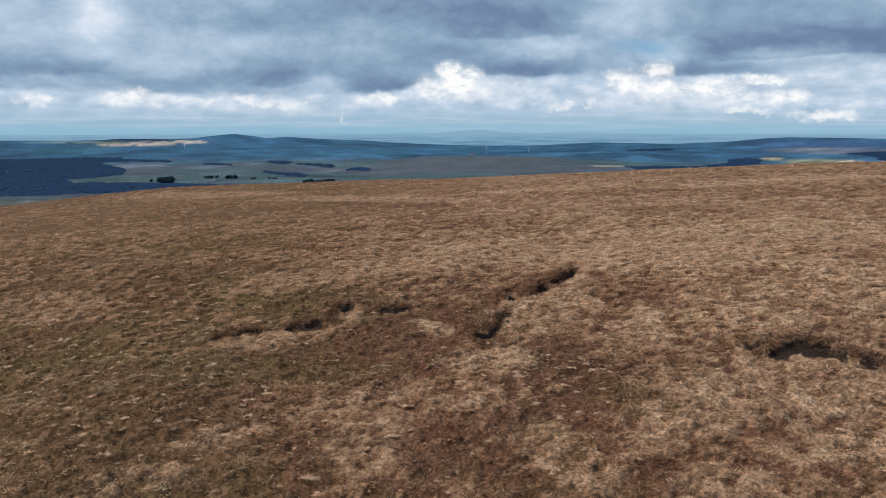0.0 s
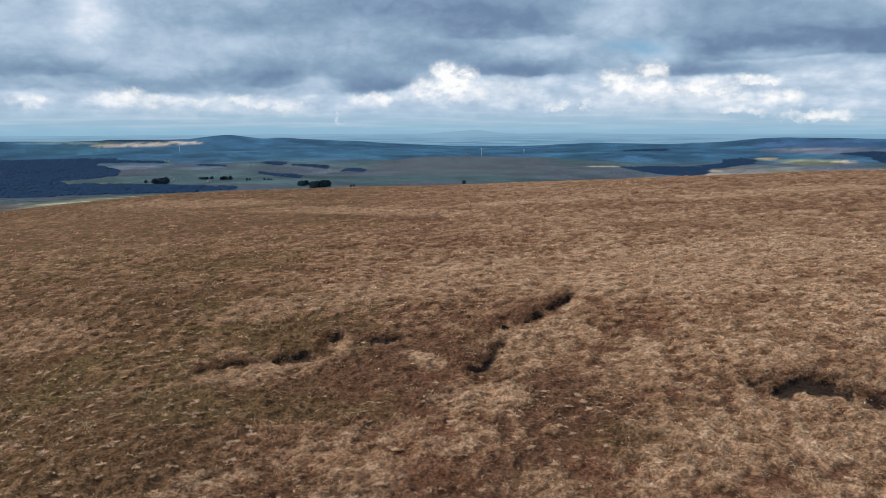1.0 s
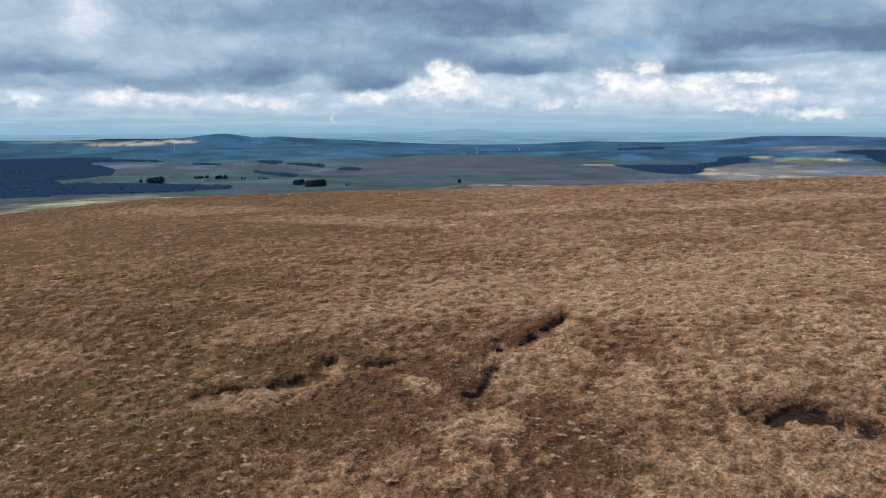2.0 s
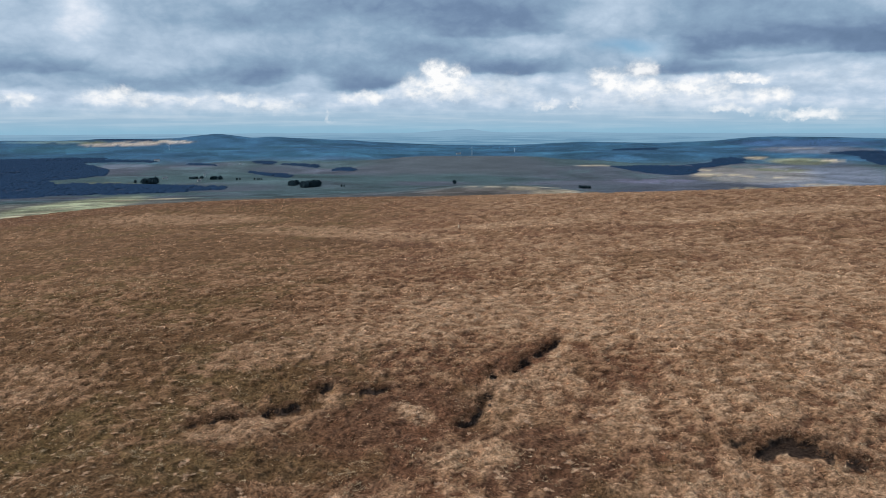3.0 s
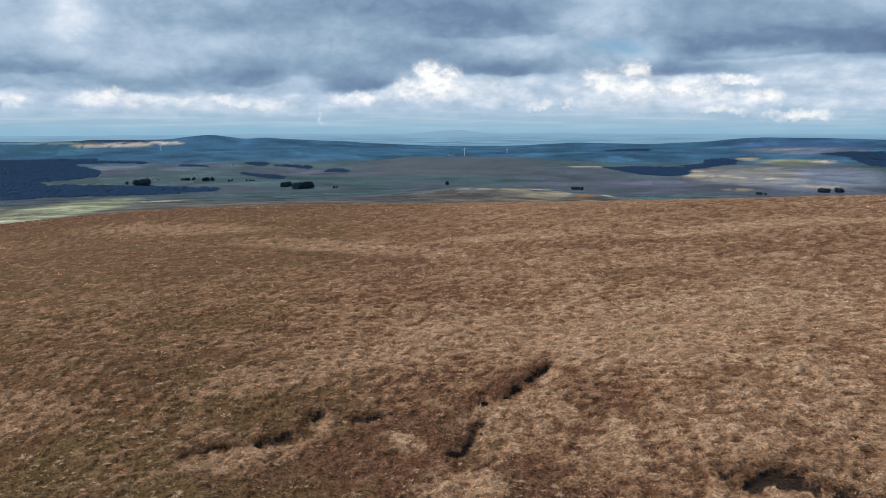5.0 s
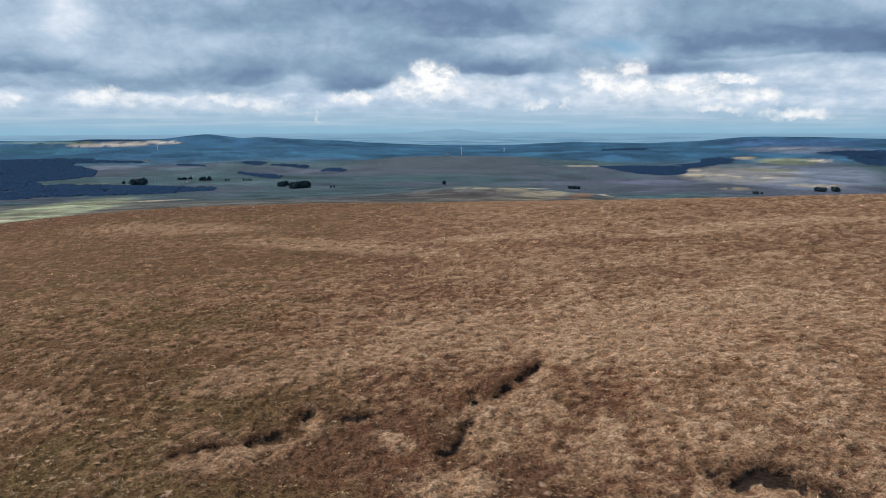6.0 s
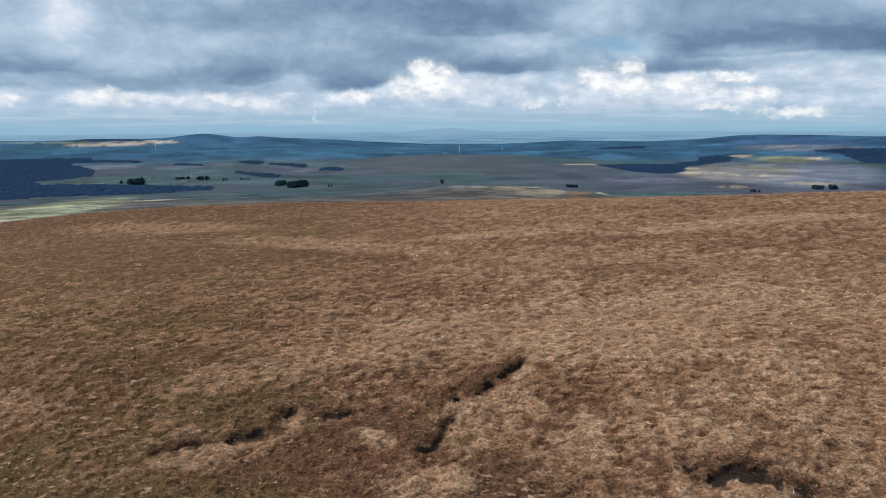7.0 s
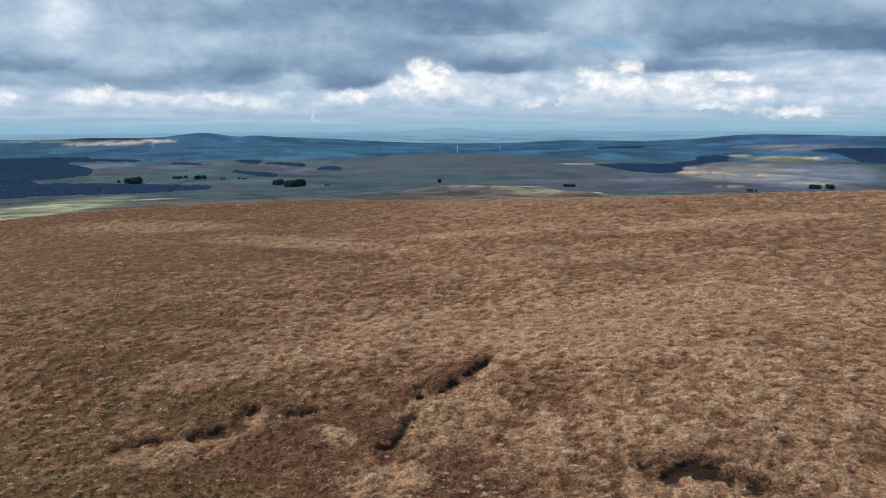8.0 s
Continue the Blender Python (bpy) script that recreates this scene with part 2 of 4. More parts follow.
# the last ridge: how far its crest lies below eye level, by bearing (degrees)
RIDGE_AZ = (-40, -25.7, -23.9, -21.8, -21.0, -18.0, -16.3, -15.3, -13.8, -12.7, -11.5, -10.9, -10.3, -9.2, -6.7, -5.2, -3.7, -1.4, 1.6, 5.9, 8.2, 10.3, 12.1, 15.1, 18.6, 20.6, 22.0, 25.3, 28.4, 40)
RIDGE_DIP = (0.85, 0.85, 0.88, 0.85, 0.77, 0.8, 0.76, 0.62, 0.47, 0.61, 0.78, 0.7, 0.68, 0.76, 0.89, 0.93, 1.07, 1.18, 1.34, 1.41, 1.17, 1.07, 1.1, 1.14, 0.96, 0.74, 0.67, 0.69, 0.77, 0.8)


def smooth_hill(r, az):
    """Where the bare rounded hill in mid distance stands (0 to 1)."""
    return np.exp(-((az - 2.0) / 6.6) ** 4) * step(r, 2150, 2450) * step(r, 3080, 2920)


def far_country(x, y):
    r, az = np.hypot(x, y), np.degrees(np.arctan2(x, y))
    z = np.interp(r, REACH, LEVEL)
    for a, d, wa, wd, h, p in HILLS:
        z = z + h * np.exp(-np.abs((az - a) / wa) ** p - np.abs((r - d) / wd) ** 2)
    rough = (fbm(x, y, 420, 5, 3) - 0.5) * 34 * step(r, 700, 1900) * (1 - 0.65 * step(r, 3700, 4250))
    rough = rough + (fbm(x, y, 120, 4, 4) - 0.5) * 9 * step(r, 450, 900)
    z = z + rough * (1 - 0.88 * smooth_hill(r, az))
    crest = 11.7 - 4400 * np.tan(np.radians(sum(np.interp(az + k, RIDGE_AZ, RIDGE_DIP) for k in (-0.3, 0.0, 0.3)) / 3))
    near = np.exp(-(np.abs(r - 4400) / 330) ** 2)
    return z * (1 - near) + crest * near


def level(x, y):
    """Height of the smooth ground, without tussocks and peat cuts."""
    w = step(np.hypot(x, y), 215, 330)
    return hilltop(x, y) * (1 - w) + far_country(x, y) * w


# peat cuts: the line of each bank's lip, depth and width of the cut in front of it
CUTS = [
    ([(-9.69, 34.14), (-9.03, 34.30), (-8.17, 34.67), (-7.44, 34.60)], 0.08, 0.02),
    ([(-6.74, 34.68), (-6.36, 35.19), (-5.78, 35.37), (-5.18, 35.76)], 0.29, 0.20),
    ([(-4.84, 35.60), (-4.54, 36.15), (-4.56, 36.93), (-4.30, 37.35), (-3.81, 37.30)], 0.26, 0.16),
    ([(-2.97, 36.54), (-2.36, 36.74), (-1.47, 36.61)], 0.20, 0.15),
    ([(1.18, 33.09), (1.76, 33.74), (2.27, 34.64), (2.64, 35.49), (2.97, 35.96)], 0.23, 0.12),
    ([(2.75, 37.05), (3.01, 38.18), (3.36, 38.56)], 0.23, 0.14),
    ([(3.94, 37.55), (4.41, 38.64), (4.96, 39.68), (5.59, 40.36), (6.09, 41.01), (6.69, 41.88)], 0.34, 0.20),
    ([(10.82, 30.07), (11.29, 30.13), (11.58, 29.79)], 0.24, 0.12),
    ([(11.36, 29.18), (11.92, 29.51), (12.45, 29.84), (12.89, 30.03), (13.30, 29.54), (14.02, 29.44)], 0.25, 0.80),
    ([(13.69, 28.77), (14.15, 28.74), (14.60, 28.46), (15.17, 28.11)], 0.26, 0.45),
]


def cut(x, y):
    """How far the peat cuts lower the ground, and where bare peat, the trodden slope below a bank and the heathery crest above it lie (0 to 1)."""
    down, bare, front, crest = np.zeros_like(x), np.zeros_like(x), np.zeros_like(x), np.zeros_like(x)
    for k, (line, depth, width) in enumerate(CUTS):
        depth, width = 0.66 * depth, 0.6 * width
        xs, ys = [p[0] for p in line], [p[1] for p in line]
        area = (x > min(xs) - 3) & (x < max(xs) + 3) & (y > min(ys) - 3) & (y < max(ys) + 3)
        if not area.any():
            continue
        px, py = x[area], y[area]
        best, side, along, total = np.full_like(px, 1e9), np.zeros_like(px), np.zeros_like(px), 0.0
        wob = (fbm(px, py, 0.8, 4, 40 + k) - 0.5) * 0.75 + (fbm(px, py, 0.22, 2, 140 + k) - 0.5) * 0.16
        for (ax, ay), (bx, by) in zip(line[:-1], line[1:]):
            ux, uy = bx - ax, by - ay
            size = math.hypot(ux, uy)
            f = np.clip(((px - ax) * ux + (py - ay) * uy) / size ** 2, 0, 1)
            ex, ey = px - ax - f * ux, py - ay - f * uy
            dist = np.hypot(ex, ey)
            near = dist < best
            best = np.where(near, dist, best)
            side = np.where(near, np.sign(ux * ey - uy * ex), side)
            along = np.where(near, total + f * size, along)
            total += size
        s = best * side + wob                       # positive behind the lip
        ends = step(along, 0.0, 0.25) * step(total - along, 0.0, 0.25) * step(best, 2.4, 1.7)
        amount = ends * (0.25 + 0.75 * step(fbm(along, along * 0 + k, 0.7, 2, 60 + k), 0.22, 0.50))
        reach = 0.03 + 0.9 * width                  # the flat floor in front of the face, then a slope back up
        fall = step(s, -reach - 1.0, -reach)
        lip = np.exp(-((s - 0.22) / 0.22) ** 2) * 0.10
        down[area] += -depth * amount * fall * step(s, 0.04, -0.05) + lip * ends
        bare[area] = np.maximum(bare[area], step(amount, 0.40, 0.60) * step(s, -reach - 0.12, -reach + 0.02) * step(s, 0.07, 0.02))
        front[area] = np.maximum(front[area], ends * step(s, -1.5, -0.6) * step(s, 0.08, 0.0))
        crest[area] = np.maximum(crest[area], step(along, -0.6, 0.2) * step(best, 0.95, 0.35) * step(s, -0.02, 0.08))
    return down, bare, front, crest


def lumps(x, y):
    """The tussocks themselves, 0 in the hollows to 1 on the crowns."""
    both = 0.72 * fbm(x, y, 0.40, 3, 6) + 0.28 * fbm(x, y * 0.8, 0.95, 3, 7)
    return 0.5 + (step(both, 0.30, 0.70) - 0.5) * step(np.hypot(x, y), 9, 15)


def bumps(x, y):
    """Tussocky relief of the moor."""
    r = np.hypot(x, y)
    fade = 1 - step(r, 150, 300)
    big = (fbm(x, y, 3.0, 4, 5) - 0.5) * 0.26
    return (big + 0.16 * (lumps(x, y) - 0.5)) * fade


def surface(x, y):
    down, bare, front, _ = cut(x, y)
    return level(x, y) + bumps(x, y) * (1 - 0.35 * front) * (1 - 0.8 * bare) + down


# ======== land cover: base colours ========
HEATHER, RUST, TAN, STRAW, OLIVE, PEAT = [np.array(c) for c in
    ((0.118, 0.062, 0.038), (0.172, 0.082, 0.047), (0.268, 0.153, 0.089), (0.43, 0.282, 0.180), (0.134, 0.083, 0.040), (0.034, 0.023, 0.018))]
# patches of one cover on the hilltop: x, y, half widths, turn in degrees, strength
STRAW_PATCHES, DARK_PATCHES = [], []


def straw_patch(*row):
    STRAW_PATCHES.append(row)


def dark_patch(*row):
    DARK_PATCHES.append(row)


straw_patch(10.6, 27.3, 0.97, 0.45, -29, 1.00)
straw_patch(9.2, 27.2, 1.05, 0.51, 58, 0.90)
straw_patch(12.3, 26.1, 1.54, 0.85, -56, 0.95)
straw_patch(10.7, 28.5, 0.74, 0.72, -13, 0.85)
straw_patch(7.2, 25.3, 1.61, 1.25, 27, 0.46)
straw_patch(8.1, 22.2, 1.42, 0.73, 3, 0.43)
straw_patch(12.3, 23.3, 0.75, 0.94, -50, 0.60)
straw_patch(1.7, 31, 1.32, 0.94, 3, 0.95)
straw_patch(4.3, 35.8, 2.62, 1.56, 44, 0.60)
straw_patch(6.2, 39.9, 0.38, 1.04, -19, 1.00)
straw_patch(-7.3, 33.8, 1.92, 0.76, 18, 0.50)
straw_patch(-4.7, 35.1, 1.81, 0.62, 36, 0.45)
straw_patch(-8.8, 35, 1.5, 0.84, 16, 0.20)
straw_patch(-0.3, 34.5, 0.98, 0.56, -57, 0.90)
straw_patch(-2.7, 28.7, 2.16, 0.74, 13, 0.34)
straw_patch(-2.6, 25.6, 1.55, 1.42, -26, 0.37)
straw_patch(-6.7, 26.3, 1.86, 0.5, 35, 0.43)
straw_patch(0.7, 27.7, 1.22, 0.94, 22, 0.43)
straw_patch(3.3, 24.3, 1.06, 1.25, 13, 0.31)
straw_patch(4.4, 22.4, 0.93, 0.68, -5, 0.43)
straw_patch(-8.7, 23.5, 1.71, 0.59, 16, 0.37)
straw_patch(-18.8, 39.2, 2.89, 1.83, -16, 0.35)
straw_patch(11.3, 45.8, 4.27, 4.86, 26, 0.80)
straw_patch(17, 48.8, 7.54, 3.8, 23, 0.45)
straw_patch(3.8, 48, 5.46, 2.84, 16, 0.40)
straw_patch(-6.3, 41.5, 4.47, 1.57, 11, 0.30)
straw_patch(7.8, 32.7, 1.47, 0.68, -41, 0.65)
straw_patch(12.5, 32.4, 2.5, 1.24, -15, 0.40)
straw_patch(18.7, 38.5, 2, 2.89, -6, 0.30)
straw_patch(-2.8, 43.4, 3.86, 1.64, 10, 0.40)
straw_patch(-8.7, 84.6, 15.5, 3.34, -47, 0.50)
straw_patch(-34.8, 117.8, 15.89, 5.26, -32, 0.50)
straw_patch(37.7, 86, 9.72, 2.39, 11, 0.70)
straw_patch(27.5, 81.5, 9.24, 1.7, 20, 0.60)
straw_patch(9.7, 83.5, 6.82, 2.35, 7, 0.50)
straw_patch(13.5, 26.5, 5.5, 4.0, 0, 0.38)
straw_patch(15, 33, 5, 3, 0, 0.30)
straw_patch(9.5, 32.5, 3.0, 2.0, 20, 0.30)
dark_patch(-1.0, 33.9, 2.67, 1.93, -16, 1.00)
dark_patch(1.6, 35.4, 2.03, 1.67, 58, 0.95)
dark_patch(4.4, 39.0, 2.64, 1.22, 51, 0.80)
dark_patch(-2.0, 30.7, 1.85, 1.50, -11, 0.70)
dark_patch(4.5, 30.2, 1.82, 1.87, -43, 0.80)
dark_patch(7.2, 30.1, 1.61, 1.23, -13, 0.60)
dark_patch(5.8, 27.1, 1.62, 1.03, 4, 0.90)
dark_patch(10.0, 24.7, 1.24, 1.27, -40, 0.90)
dark_patch(10.9, 21.8, 1.16, 0.69, -7, 0.60)
dark_patch(8.3, 37.3, 1.98, 1.14, -42, 0.75)
dark_patch(10.0, 40.3, 1.20, 0.75, -17, 0.80)
dark_patch(12.9, 37.9, 1.10, 0.83, -13, 0.70)
dark_patch(-4.9, 31.8, 2.36, 1.12, 9, 0.60)
dark_patch(-8.1, 30.6, 1.66, 1.45, 62, 0.75)
dark_patch(-9.6, 26.9, 1.99, 1.00, 35, 0.85)
dark_patch(-12.1, 28.5, 1.80, 1.67, -13, 0.50)
dark_patch(-4.5, 24.4, 1.85, 1.30, 24, 0.80)
dark_patch(0.3, 24.6, 1.91, 1.29, -8, 0.80)
dark_patch(-6.6, 23.3, 1.48, 0.60, -1, 0.80)
dark_patch(2.3, 22.6, 0.95, 0.67, -6, 0.70)
dark_patch(6.0, 22.6, 0.93, 0.71, -5, 0.70)
dark_patch(3.9, 26.3, 1.45, 0.83, -5, 0.65)
dark_patch(-10.9, 24.9, 1.64, 0.91, -5, 0.50)
dark_patch(11.8, 24.3, 0.97, 0.66, -51, 0.50)
dark_patch(14.5, 30.3, 2.20, 0.72, -6, 0.50)
dark_patch(10.5, 30.8, 1.20, 0.58, -17, 0.50)
dark_patch(-17.9, 45.2, 7.31, 3.63, -17, 0.50)
dark_patch(-16.8, 34.7, 2.96, 2.12, -11, 0.50)
dark_patch(-7.8, 37.7, 3.27, 1.00, 8, 0.50)
dark_patch(16.2, 61.2, 3.18, 2.08, -12, 0.60)
dark_patch(-12.6, 51.1, 5.35, 2.40, -6, 0.40)
dark_patch(-0.2, 56.5, 7.64, 2.29, -0, 0.35)
dark_patch(-5.3, 75.8, 7.06, 2.36, -27, 0.35)
dark_patch(17.1, 76.3, 7.84, 2.56, 5, 0.50)
dark_patch(16.2, 59.5, 5.15, 1.59, 11, 0.50)
dark_patch(30.8, 70.2, 5.93, 2.43, -7, 0.40)


def patches(x, y, rows, seed):
    wx = (fbm(x, y, 2.2, 3, seed) - 0.5) * 1.6 + (fbm(x, y, 0.5, 3, seed + 2) - 0.5) * 0.9
    wy = (fbm(x, y, 2.2, 3, seed + 5) - 0.5) * 1.6 + (fbm(x, y, 0.5, 3, seed + 7) - 0.5) * 0.9
    out = np.zeros_like(x)
    for cx, cy, wa, wb, turn, gain in rows:
        c, s = math.cos(radians(turn)), math.sin(radians(turn))
        k = min(max(0.7 * wb, 0.35), 3.0)
        reach = 2.2 * max(wa, wb) + 2.5 * k
        at = (np.abs(x - cx) < reach) & (np.abs(y - cy) < reach)
        ex, ey = x[at] + wx[at] * k - cx, y[at] + wy[at] * k - cy
        u, v = (ex * c + ey * s) / wa, (ey * c - ex * s) / wb
        out[at] = np.maximum(out[at], gain * step(u * u + v * v, 2.2, 0.35))
    return out


def blend(a, b, w):
    return a + (b - a) * w[..., None]


def moor_cover(x, y):
    """Base colour of the hilltop at x, y, and how grassy it is."""
    r = np.hypot(x, y)
    straw = patches(x, y, STRAW_PATCHES, 21)
    dark = patches(x, y, DARK_PATCHES, 31) * (1 - 0.75 * straw)
    wide, mid, fine = fbm(x, y, 9.0, 4, 11), fbm(x, y, 1.7, 4, 12), 0.75 * lumps(x, y) + 0.25 * fbm(x, y, 0.25, 2, 13)
    farther = step(r, 32, 50)
    grass = 0.27 + 0.31 * farther + 0.28 * (wide - 0.5) + 0.24 * (mid - 0.5) + 0.54 * straw - 0.44 * dark + np.clip(0.015 * x, -0.19, 0.16) - 0.20 * step(r, 48, 80)
    grass = np.clip(grass, 0, 1)
    base = blend(np.broadcast_to(HEATHER, x.shape + (3,)), RUST, 0.20 + 0.5 * step(fbm(x, y, 2.6, 4, 14), 0.3, 0.7))
    base = blend(base, OLIVE, (step(fbm(x, y, 3.4, 3, 15), 0.50, 0.68) * 0.55 + 0.62 * step(-x, 0, 12)) * (1 - 0.15 * farther))
    base = blend(base, TAN, step(grass + 0.95 * (fine - 0.5), 0.20, 0.64))
    base = blend(base, STRAW, 0.95 * np.maximum(step(grass + 0.9 * (fine - 0.5), 0.62, 1.05), 0.75 * straw * step(fine, 0.10, 0.50)))
    base = blend(base, RUST * 0.72, step(r + 14 * (mid - 0.5), 134, 158) * (0.75 + 0.4 * (wide - 0.5)) * step(30 - x, 0, 45))
    return base, grass


# far land cover; the bluish colours have distance haze painted in
HAZY_MOORLAND, HAZY_PASTURE, PALE_FIELD, HAZY_WOODLAND, HAZY_FELL, HAZY_TEAL = [np.array(c) for c in
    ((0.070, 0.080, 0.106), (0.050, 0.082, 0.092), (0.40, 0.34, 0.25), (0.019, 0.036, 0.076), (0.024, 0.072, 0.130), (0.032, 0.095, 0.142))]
MEADOW = np.array((0.175, 0.188, 0.125))
# single fields: (bearing, dip below eye level) of the middle, half widths in degrees, slant, cover, strength
FIELDS = []


def field(bearing, low, wide, deep, slant, cover, strength):
    FIELDS.append(((bearing, low), wide, deep, slant, cover, strength))


field(-22.9, 5.10, 6.5, 0.62, -0.11, MEADOW * 1.5, 1.0)
# the next two brighten the right in colour, where sun falls on it
field(24.5, 3.2, 7.5, 1.0, 0.0, HAZY_MOORLAND * 2.4, 0.8)
field(21.0, 3.1, 5.5, 0.85, 0.0, np.array((0.215, 0.200, 0.185)), 0.75)
field(-24.8, 5.39, 3.5, 0.12, -0.15, PALE_FIELD, 0.7)
field(-18.3, 4.72, 4.5, 0.07, -0.02, PALE_FIELD, 0.9)
field(-22.6, 1.00, 3.4, 0.13, 0.0, MEADOW, 0.9)
field(-18.4, 1.10, 2.8, 0.20, 0.0, np.array((0.36, 0.31, 0.27)), 1.0)
field(-20.4, 1.16, 2.4, 0.17, 0.0, np.array((0.36, 0.31, 0.27)), 0.9)
field(-16.9, 1.00, 1.9, 0.12, 0.0, np.array((0.34, 0.30, 0.26)), 0.9)
field(-23.9, 0.98, 3.0, 0.11, 0.0, HAZY_PASTURE * 2.2, 0.9)
field(-23.6, 1.46, 4.5, 0.30, 0.0, HAZY_TEAL, 0.8)
field(-21.2, 3.56, 3.2, 0.07, 0.03, MEADOW * 0.7, 0.9)
field(-19.8, 2.54, 2.6, 0.22, 0.0, HAZY_MOORLAND * 1.5, 0.8)
field(-15.1, 2.96, 5.0, 0.45, 0.0, HAZY_PASTURE * 1.15, 0.7)
field(-10.1, 3.68, 3.4, 0.25, 0.0, HAZY_PASTURE * 1.2, 0.7)
field(-4.5, 3.69, 3.5, 0.30, 0.0, HAZY_PASTURE * 1.15, 0.7)
field(5.4, 4.16, 4.6, 0.07, 0.0, PALE_FIELD * 0.95, 0.8)
field(4.8, 4.62, 8.5, 0.62, 0.0, np.array((0.150, 0.132, 0.120)), 0.85)
field(8.7, 4.55, 2.3, 0.38, 0.0, PALE_FIELD * 0.72, 0.9)
field(6.4, 4.28, 1.9, 0.14, 0.0, PALE_FIELD * 0.7, 0.8)
field(6.9, 4.92, 2.6, 0.10, 0.0, PALE_FIELD * 0.75, 0.8)
field(11.3, 4.62, 1.2, 0.30, 0.0, TAN * 0.55, 0.8)
field(13.6, 4.95, 1.5, 0.06, 0.0, PALE_FIELD * 0.8, 0.8)
field(3.3, 4.58, 2.6, 0.26, 0.0, np.array((0.105, 0.098, 0.100)), 0.7)
field(12.8, 4.61, 0.9, 0.06, 0.16, PALE_FIELD, 1.0)
field(11.7, 4.84, 0.9, 0.05, 0.0, PALE_FIELD, 0.8)
field(10.9, 2.67, 1.6, 0.05, 0.0, PALE_FIELD, 0.9)
field(10.0, 3.05, 1.8, 0.20, 0.0, HAZY_PASTURE * 1.25, 0.7)
field(18.9, 3.17, 2.6, 0.13, 0.0, PALE_FIELD, 1.0)
field(21.9, 3.23, 1.6, 0.12, 0.0, PALE_FIELD, 0.8)
field(18.2, 2.88, 1.2, 0.10, 0.0, PALE_FIELD, 0.8)
field(21.1, 2.06, 1.0, 0.10, 0.0, PALE_FIELD, 1.0)
field(23.7, 2.21, 2.8, 0.30, 0.0, MEADOW * 0.9, 0.9)
field(20.7, 2.60, 2.0, 0.16, 0.0, HAZY_PASTURE * 1.25, 0.8)
field(26.0, 2.15, 1.3, 0.12, 0.0, PALE_FIELD, 0.9)
field(22.8, 2.79, 2.4, 0.16, 0.0, MEADOW * 0.7, 0.8)
field(23.5, 1.41, 2.0, 0.06, 0.0, PALE_FIELD * 0.9, 0.9)
field(20.8, 4.02, 1.8, 0.15, 0.0, PALE_FIELD * 0.8, 0.8)
field(25.4, 3.69, 2.8, 0.20, 0.0, PALE_FIELD * 0.7, 0.8)
field(24.7, 1.50, 5.5, 0.35, 0.0, HAZY_MOORLAND * 1.4, 0.8)
field(14.8, 3.62, 4.0, 0.22, 0.0, HAZY_MOORLAND * np.array((1.6, 1.4, 1.6)), 0.8)
field(24.0, 1.09, 7.0, 0.35, 0.0, HAZY_FELL * np.array((1.5, 1.0, 1.15)), 0.8)
field(3.5, 2.60, 5.5, 0.60, 0.0, HAZY_MOORLAND * np.array((0.98, 1.0, 1.0)), 0.9)
# conifer plantations and belts of trees: outlines in bearing and dip
WOODS = []


def wood(*outline):
    WOODS.append(outline)


wood((-31.4, 2.05), (-25.8, 1.99), (-23.9, 1.97), (-20.6, 2.00), (-20.5, 2.24), (-22.2, 2.28), (-20.6, 2.73), (-20.8, 3.08), (-23.4, 3.32), (-24.3, 3.32), (-23.6, 3.59), (-22.8, 3.54),
     (-17.9, 3.80), (-13.5, 3.95), (-13.4, 4.13), (-16.2, 4.24), (-20.2, 4.30), (-24.1, 4.29), (-25.9, 4.42), (-31.6, 4.43))
wood((-20.6, 2.10), (-17.8, 2.19), (-17.8, 2.30), (-20.6, 2.21))
wood((-15.7, 2.41), (-14.2, 2.47), (-14.0, 2.58), (-15.7, 2.48))
wood((-11.9, 2.98), (-10.1, 3.12), (-9.2, 3.29), (-9.4, 3.43), (-10.6, 3.30), (-11.9, 3.06))
wood((-9.7, 2.50), (-8.2, 2.52), (-7.3, 2.64), (-7.5, 2.79), (-8.8, 2.62), (-9.7, 2.57))
wood((-6.3, 2.80), (-5.6, 2.77), (-4.8, 2.89), (-4.8, 3.04), (-6.3, 2.99))
wood((-11.5, 2.33), (-10.2, 2.34), (-10.2, 2.53), (-11.5, 2.47))
wood((6.4, 2.23), (7.3, 2.19), (7.8, 2.38), (7.8, 2.57), (7.1, 2.49))
wood((12.2, 2.70), (14.0, 2.62), (16.2, 2.64), (18.4, 2.41), (18.6, 2.15), (19.6, 2.00), (20.4, 2.14), (20.4, 2.35), (19.0, 2.58), (17.6, 2.74), (17.6, 3.07), (16.5, 3.23), (14.4, 3.10))
wood((25.3, 1.67), (27.2, 1.55), (29.3, 1.50), (33.6, 1.46), (33.7, 2.39), (29.3, 2.41), (28.2, 2.36), (27.4, 2.06), (26.6, 1.80))
wood((-21.3, 0.78), (-17.8, 0.82), (-17.8, 0.90), (-21.3, 0.86))
wood((12.2, 1.55), (15.1, 1.44), (15.1, 1.55), (12.3, 1.63))
wood((-3.7, 2.33), (-1.4, 2.12), (0.1, 2.09), (-1.4, 2.31), (-3.3, 2.56))


def dip(x, y, z):
    return np.degrees(np.arctan2(12.7 - z, np.hypot(x - 1.4, y - 1.0)))


